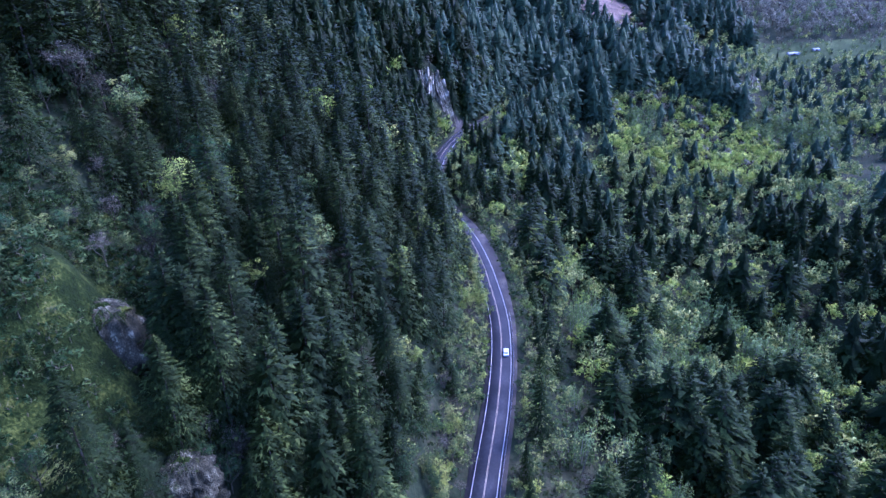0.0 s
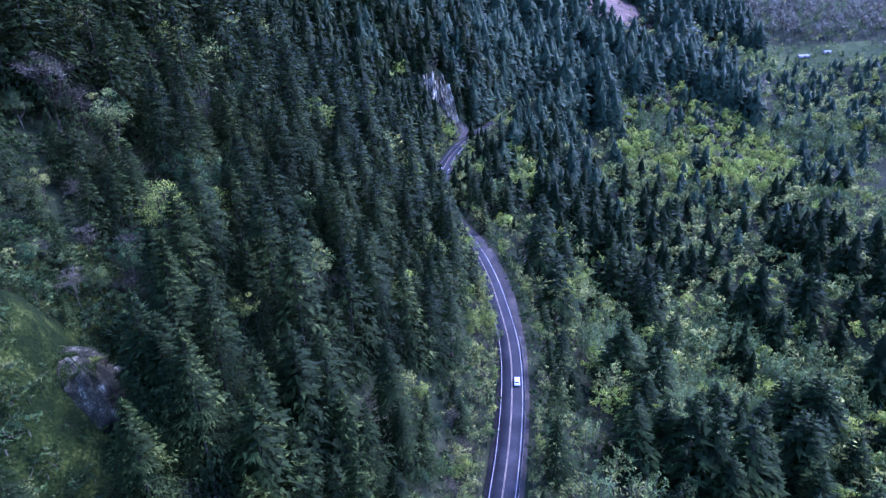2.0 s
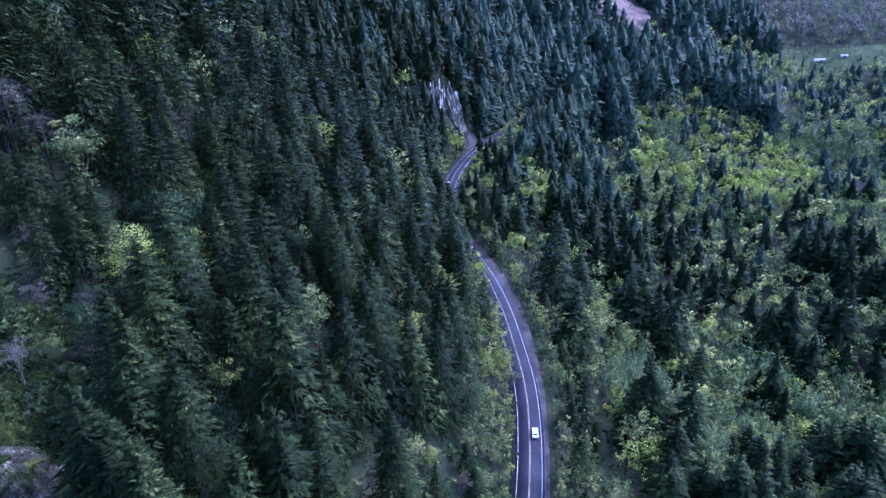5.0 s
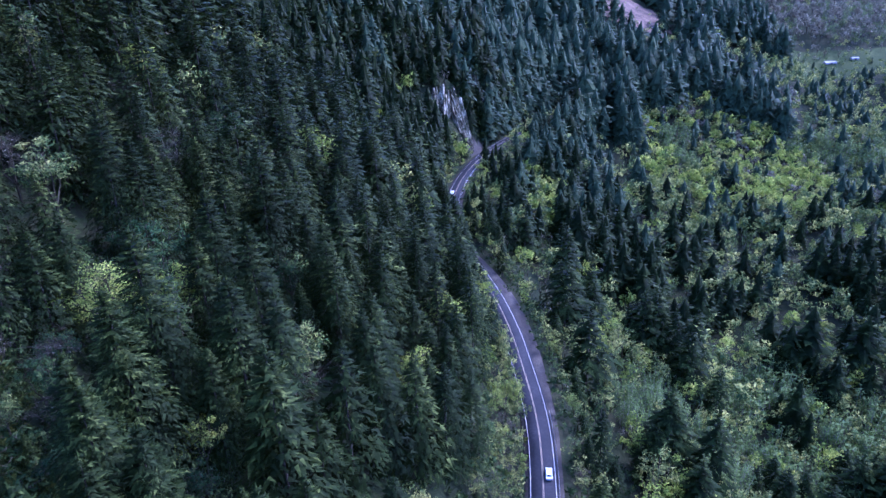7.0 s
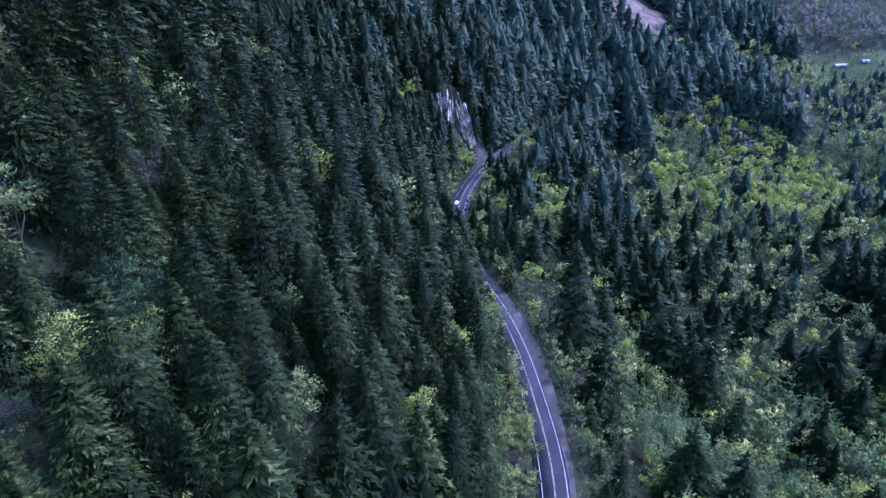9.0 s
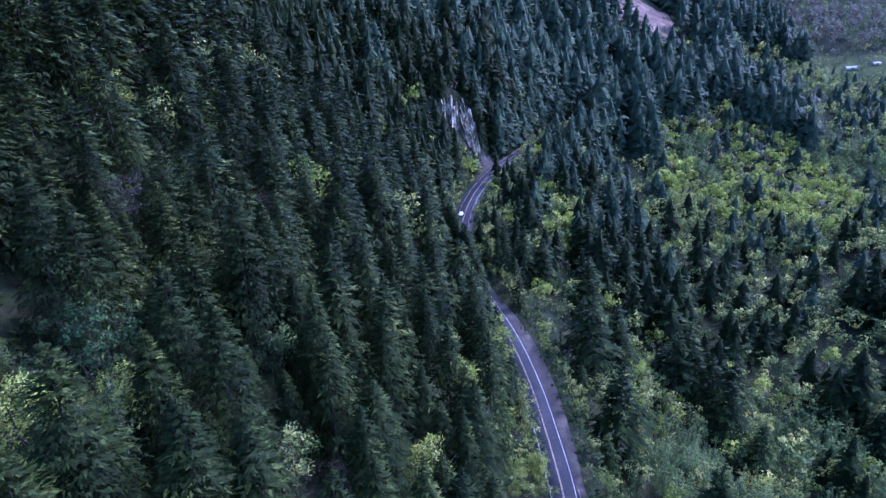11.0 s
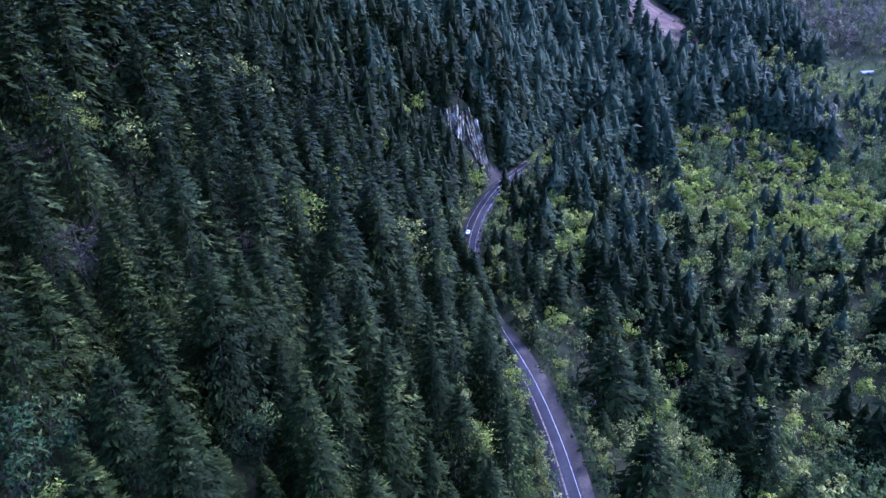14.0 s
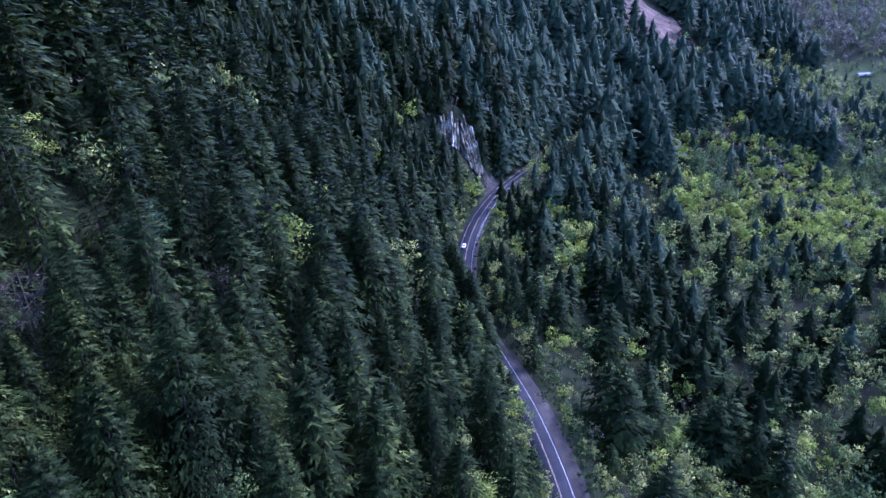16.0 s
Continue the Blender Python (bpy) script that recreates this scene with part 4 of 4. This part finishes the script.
for cx, cy, cz, reach, many in ((-68.6, 101.5, 59.6, 6.2, 90), (-47.5, 81.5, 39.3, 3.2, 12)):
    for _ in range(many):
        w, q = rng.uniform(0, 6.28), reach * rng.random() ** 0.5
        shrubs.append((SHRUB_NEAR[int(rng.integers(3))], cx + q * math.cos(w), cy + q * math.sin(w), cz - 0.09 * q * q, rng.uniform(0.2, 0.5), w, 1.3))
for x, y in spread(-92, -58, 82, 116, 1.9):
    if math.hypot(x + 68.6, y - 102) > 5.5:
        shrubs.append((SHRUB_NEAR[int(rng.integers(3))], x, y, at_height(x, y) - 0.1, rng.uniform(0.12, 0.5), rng.uniform(0, 6.28), 1.5))
joined("undergrowth", shrubs, "low green undergrowth of shrubs and ferns", "undergrowth", [M_TWIG, M_SHRUB])


# ---- bare rock ----
def cliff(top, foot, back, label):
    """A basalt face of upright columns, cracked and broken off at ledges, between a foot line and a top line, closed by a sloping back; blocks lie along its foot."""
    top, foot = spline([p for p in top], 0.6), spline([p for p in foot], 0.6)

    def along(line, u):
        k = min(max(u, 0), 1) * (len(line) - 1)
        i = min(int(k), len(line) - 2)
        return line[i] + (line[i + 1] - line[i]) * (k - i)
    base = along(foot, 0.5)
    run = np.linalg.norm(top[-1] - top[0])
    ahead = (foot[-1] - foot[0])[:2]
    ahead = ahead / np.linalg.norm(ahead)
    out = np.array([ahead[1], -ahead[0], 0.0])
    nv, V, F, rows = 18, [], [], []
    m = -0.5
    while m < run + 0.5:
        width = rng.uniform(0.7, 2.1)
        ends = min(1.0, 5 * max(m, 0.05) / run, 5 * max(run - m, 0.05) / run)
        push, cut = rng.normal(0, 1.5), rng.uniform(-0.3, 0.12) - 0.35 * (1 - ends)
        ledges = sorted(rng.uniform(0.1, 0.95, 3))
        shift = np.cumsum(rng.uniform(0.1, 1.0, 4))
        low = rng.uniform(-0.1, 0.15)
        for place, dent in ((0.0, -1.7), (0.16, 0.0), (0.55, 0.4), (0.9, 0.0)):
            u = (m + place * width) / run
            rows.append((u, push * ends + dent, 1.0 + cut, ledges, shift, low))
        m += width
    for u, push, high, ledges, shift, low in rows:
        t, f = along(top, u), along(foot, u)
        for j in range(nv + 4):
            v = min(1.0, j / nv) * high
            step = shift[sum(1 for q in ledges if q < v)]
            wob = noise.noise(Vector((u * run * 0.6, v * 9.0, base[0])))
            p = f + (t - f) * v - base + out * (push * 0.75 + 1.6 - step * 0.8 + 1.3 * wob)
            p[0] += 0.5 * noise.noise(Vector((v * 5.0, u * run * 0.4, base[1])))
            if j > nv:
                p = p - out * back * (j - nv) / 3 - np.array([0, 0, (t[2] - f[2] + 4) * ((j - nv) / 3) ** 2])
            V.append(p)
    n2 = nv + 4
    for i in range(len(rows) - 1):
        for j in range(n2 - 1):
            F.append((i * n2 + j, (i + 1) * n2 + j, (i + 1) * n2 + j + 1, i * n2 + j + 1))
    ob = new("rock_cliff")
    ob.matrix_basis = Matrix.Translation(base)
    part_of("rock_face", mesh_from("rock_face", V, F, [M_ROCK]), ob)
    for _ in range(7):
        p = along(foot, rng.uniform(0.05, 0.95))
        bx, by = p[0] + rng.uniform(-1, 2), p[1] - rng.uniform(0.5, 3)
        s3 = rng.uniform(0.8, 2.0)
        part_of("fallen_block", BLOCKS[int(rng.integers(3))], ob, m=Matrix.LocRotScale(Vector((bx, by, at_height(bx, by) - 0.3)) - Vector(base), Euler((0, 0, rng.uniform(0, 6))), (s3, s3, s3 * 0.8)))
    return tagged(ob, label, "rock", "rock cliffs")


def block_mesh(r):
    bm = bmesh.new()
    bmesh.ops.create_icosphere(bm, subdivisions=1, radius=0.7)
    for v in bm.verts:
        v.co *= r.uniform(0.7, 1.2)
    me = bpy.data.meshes.new("fallen_block")
    bm.to_mesh(me)
    bm.free()
    me.materials.append(M_ROCK)
    return me


BLOCKS = [block_mesh(rng) for _ in range(3)]
for top, foot in CLIFFS:
    cliff(top, [(x, y, min(z, at_height(x, y) + 1)) for x, y, z in foot], 10, "pale grey columnar basalt cliff above the far bend of the road")
for rx, ry, w, d, h, turn, clear in ROCKS:
    c, s2, z0 = math.cos(radians(turn)), math.sin(radians(turn)), at_height(rx, ry)
    ends = [(rx + c * q * w, ry + s2 * q * w) for q in (-0.5, -0.2, 0.15, 0.5)]
    cliff([(x - 1, y + 3, z0 + h * k) for (x, y), k in zip(ends, (0.55, 1.0, 0.85, 0.5))], [(x, y - 2, at_height(x, y - 2) - 1.5) for x, y in ends], d, "grey basalt crag breaking out of the forest")


def boulder(x, y, z0, rx, ry, h, cap, label):
    """A big weathered crag with steep cracked sides, a ragged mossy cap lying over it."""
    ob = new("crag")
    ob.matrix_basis = pose(x, y, z0)
    for name, mat, lo, grow in (("rock_body", M_CRAG, 0.0, 1.0), ("moss_cap", M_MOSS, cap, 1.012)):
        V, F, nu, nv = [], [], 72, 34
        for i in range(nv + 1):
            for j in range(nu):
                w = 6.283 * j / nu
                edge = lo + (0.14 * noise.noise(Vector((math.cos(w) * 2.2, math.sin(w) * 2.2, x))) if lo else 0.0)
                f = min(1.0, edge + (1 - edge) * i / nv)
                ring = (1 - max(0, (f - 0.5) / 0.5) ** 2.4) ** 0.5 * (0.95 + 0.06 * f)
                p = Vector((math.cos(w) * 1.7 * ring, math.sin(w) * 1.7 * ring, f * 3))
                crack = abs(noise.noise(Vector((math.cos(w) * 4, math.sin(w) * 4, f * 1.2 + y))))
                q = ring * (1 + 0.34 * noise.noise(p + Vector((x, y, 0))) + 0.20 * noise.noise(p * 2.6) + 0.06 * noise.noise(p * 7) - (0.0 if lo else 0.10) * max(0, 0.12 - crack) / 0.12) * grow
                V.append((rx * q * math.cos(w), ry * q * math.sin(w), h * f * grow - (0.0 if lo == 0 else h * 0.02) + 0.7 * noise.noise(p * 2) + 0.3 * noise.noise(p * 6)))
        for i in range(nv):
            for j in range(nu):
                k = (j + 1) % nu
                F.append((i * nu + j, i * nu + k, (i + 1) * nu + k, (i + 1) * nu + j))
        part_of(name, mesh_from(name, V, F, [mat]), ob, "moss and grass" if lo else "")
    return tagged(ob, label, "rock", "crags")


boulder(-68.6, 102.0, 38, 8.2, 6.4, 22.0, 0.80, "rounded grey crag with a mossy grassy top")
boulder(-47.5, 81.5, 28.0, 5.0, 5.5, 12.0, 0.93, "rounded grey crag half sunk in undergrowth")

# ---- guard rails ----
def guard_rail(y0, y1, offset, label):
    ob = new("guard_rail")
    a, b = near_y(y0), near_y(y1)
    base = Vector((*(LINE[a] + RIGHT[a] * offset), road_height(LINE[a, 1])))
    ob.matrix_basis = Matrix.Translation(base)
    tagged(ob, label, "guard rail", "guard rails")
    bm = bmesh.new()
    box(bm, -0.09, 0.09, -0.09, 0.09, -0.6, 0.78, 0.015)
    post = part("post", bm, M_POST, ob)
    post_mesh = post.data
    k = a
    first = True
    while k < b - 2:
        p, q = [Vector((*(LINE[i] + RIGHT[i] * offset), road_height(LINE[i, 1]))) - base for i in (k, k + 2)]
        yaw = math.atan2(q.y - p.y, q.x - p.x)
        m = Matrix.LocRotScale(p, Euler((0, 0, yaw)), None)
        if first:
            post.matrix_basis = m
            first = False
        else:
            part_of("post", post_mesh, ob, m=m)
        length = (q - p).length + 0.06
        bm = bmesh.new()
        prof = ((0.10, 0.44), (0.16, 0.50), (0.16, 0.56), (0.11, 0.61), (0.16, 0.66), (0.16, 0.72), (0.10, 0.78), (0.13, 0.61))
        ends = [[bm.verts.new((u, v, w)) for v, w in prof] for u in (0, length)]
        for i in range(len(prof)):
            j = (i + 1) % len(prof)
            bm.faces.new((ends[0][i], ends[0][j], ends[1][j], ends[1][i]))
        beam = part("beam", bm, M_STEEL, ob)
        beam.matrix_basis = Matrix.LocRotScale(p, Euler((0, math.atan2(p.z - q.z, (q - p).length), yaw)), None)
        k += 2
    return ob


guard_rail(100, 214, 4.45, "galvanised steel guard rail on timber posts beside the road")
guard_rail(372, 470, 4.45, "galvanised steel guard rail along the far bend")


# ---- cars ----
def car(x, y, z, heading, label):
    ob = new("car")
    ob.matrix_basis = pose(x, y, z, 0, 0, heading)
    tagged(ob, label, "car", "cars on the road")
    side = [(-2.2, 0.32), (-2.24, 0.62), (-2.12, 0.92), (-1.75, 1.0), (-1.28, 1.38), (-0.75, 1.47), (0.15, 1.45), (0.75, 1.28), (1.28, 0.98), (1.95, 0.84), (2.22, 0.62), (2.22, 0.34)]
    bm = bmesh.new()
    rings = []
    for s, cut in ((-0.90, 0.0), (-0.72, 1.0), (0.72, 1.0), (0.90, 0.0)):
        rings.append([bm.verts.new((s if w < 1.05 or cut else s * 0.98, u, w if cut or w < 1.05 else 1.0 + (w - 1.0) * 0.35)) for u, w in side])
    for a, b in zip(rings[:-1], rings[1:]):
        for i in range(len(side)):
            j = (i + 1) % len(side)
            bm.faces.new((a[i], a[j], b[j], b[i]))
    bm.faces.new(rings[0])
    bm.faces.new(list(reversed(rings[-1])))
    bmesh.ops.recalc_face_normals(bm, faces=bm.faces)
    part("body", bm, M_PAINT, ob)
    for name, corners in (("rear_window", ((-0.66, -1.74, 1.03), (0.66, -1.74, 1.03), (0.6, -1.3, 1.4), (-0.6, -1.3, 1.4))),
                          ("windscreen", ((-0.68, 1.24, 1.03), (0.68, 1.24, 1.03), (0.62, 0.8, 1.29), (-0.62, 0.8, 1.29)))):
        bm = bmesh.new()
        lo = [bm.verts.new(c) for c in corners]
        hi = [bm.verts.new((c[0], c[1] + (-0.012 if c[1] < 0 else 0.012), c[2] + 0.025)) for c in corners]
        bm.faces.new(hi)
        for i in range(4):
            bm.faces.new((lo[i], lo[(i + 1) % 4], hi[(i + 1) % 4], hi[i]))
        bmesh.ops.recalc_face_normals(bm, faces=bm.faces)
        part(name, bm, M_GLASS, ob, "dark glass")
    for s in (-1, 1):
        bm = bmesh.new()
        box(bm, s * 0.80 - 0.10, s * 0.80 + 0.10, -1.1, 0.75, 1.04, 1.24, 0.03)
        part("side_window", bm, M_GLASS, ob, "dark glass")
        for u in (-1.38, 1.38):
            bm = bmesh.new()
            bmesh.ops.create_cone(bm, cap_ends=True, segments=20, radius1=0.33, radius2=0.33, depth=0.22, matrix=Matrix.Translation((s * 0.82, u, 0.33)) @ Matrix.Rotation(math.pi / 2, 4, "Y"))
            tyre = part("wheel", bm, M_RUBBER, ob)
            bm = bmesh.new()
            bmesh.ops.create_cone(bm, cap_ends=True, segments=16, radius1=0.21, radius2=0.19, depth=0.25, matrix=Matrix.Translation((s * 0.82, u, 0.33)) @ Matrix.Rotation(math.pi / 2, 4, "Y"))
            part("rim", bm, M_CHROME, tyre, "bright alloy rim")
        bm = bmesh.new()
        box(bm, s * 0.66 - 0.17, s * 0.66 + 0.17, -2.26, -2.14, 0.70, 0.86, 0.02)
        part("tail_light", bm, M_RED, ob, "red lamp")
        bm = bmesh.new()
        box(bm, s * 0.66 - 0.18, s * 0.66 + 0.18, 2.06, 2.22, 0.62, 0.76, 0.02)
        part("headlight", bm, M_CLEAR, ob, "clear lamp")
    return ob


def on_road(y, lane):
    k = near_y(y)
    p = LINE[k] + RIGHT[k] * lane
    return p[0], p[1], road_height(LINE[k, 1]) + 0.01, math.degrees(math.atan2(-AHEAD[k, 0], AHEAD[k, 1]))


car(*on_road(186, 1.7), "white saloon car driving up the asphalt road")
far_x, far_y, far_z, far_turn = on_road(402, -1.7)
car(far_x, far_y, far_z, far_turn + 180, "white saloon car coming down the far bend of the road")


# ---- far sheds in the valley ----
def shed(x, y, length, deep, tall, turn, label):
    ob = new("shed")
    ob.matrix_basis = pose(x, y, at_height(x, y) - 0.3, 0, 0, turn)
    tagged(ob, label, "shed", "sheds across the valley")
    bm = bmesh.new()
    box(bm, -length / 2, length / 2, -deep / 2, deep / 2, 0, tall, 0.05)
    part("wall", bm, M_CONCRETE, ob)
    bm = bmesh.new()
    v = [bm.verts.new(c) for c in ((-length / 2 - 0.6, -deep / 2 - 0.6, tall + 0.01), (length / 2 + 0.6, -deep / 2 - 0.6, tall + 0.01), (length / 2 + 0.6, deep / 2 + 0.6, tall + 0.01),
                                   (-length / 2 - 0.6, deep / 2 + 0.6, tall + 0.01), (-length / 2 - 0.6, 0, tall + 1.6), (length / 2 + 0.6, 0, tall + 1.6))]
    for f in ((0, 1, 5, 4), (2, 3, 4, 5), (0, 4, 3), (1, 2, 5), (3, 2, 1, 0)):
        bm.faces.new([v[i] for i in f])
    part("roof", bm, M_CONCRETE, ob, "pale metal roof")
    bm = bmesh.new()
    box(bm, -1.5, 1.5, -deep / 2 - 0.06, -deep / 2 + 0.05, 0.1, 2.6)
    part("door", bm, M_POST, ob, "dark sliding door")
    return ob


shed(489, 886, 16, 6, 2.2, 6, "long low shed with a pale metal roof")
shed(524, 893, 9, 5, 2.0, 4, "small low shed with a pale metal roof")
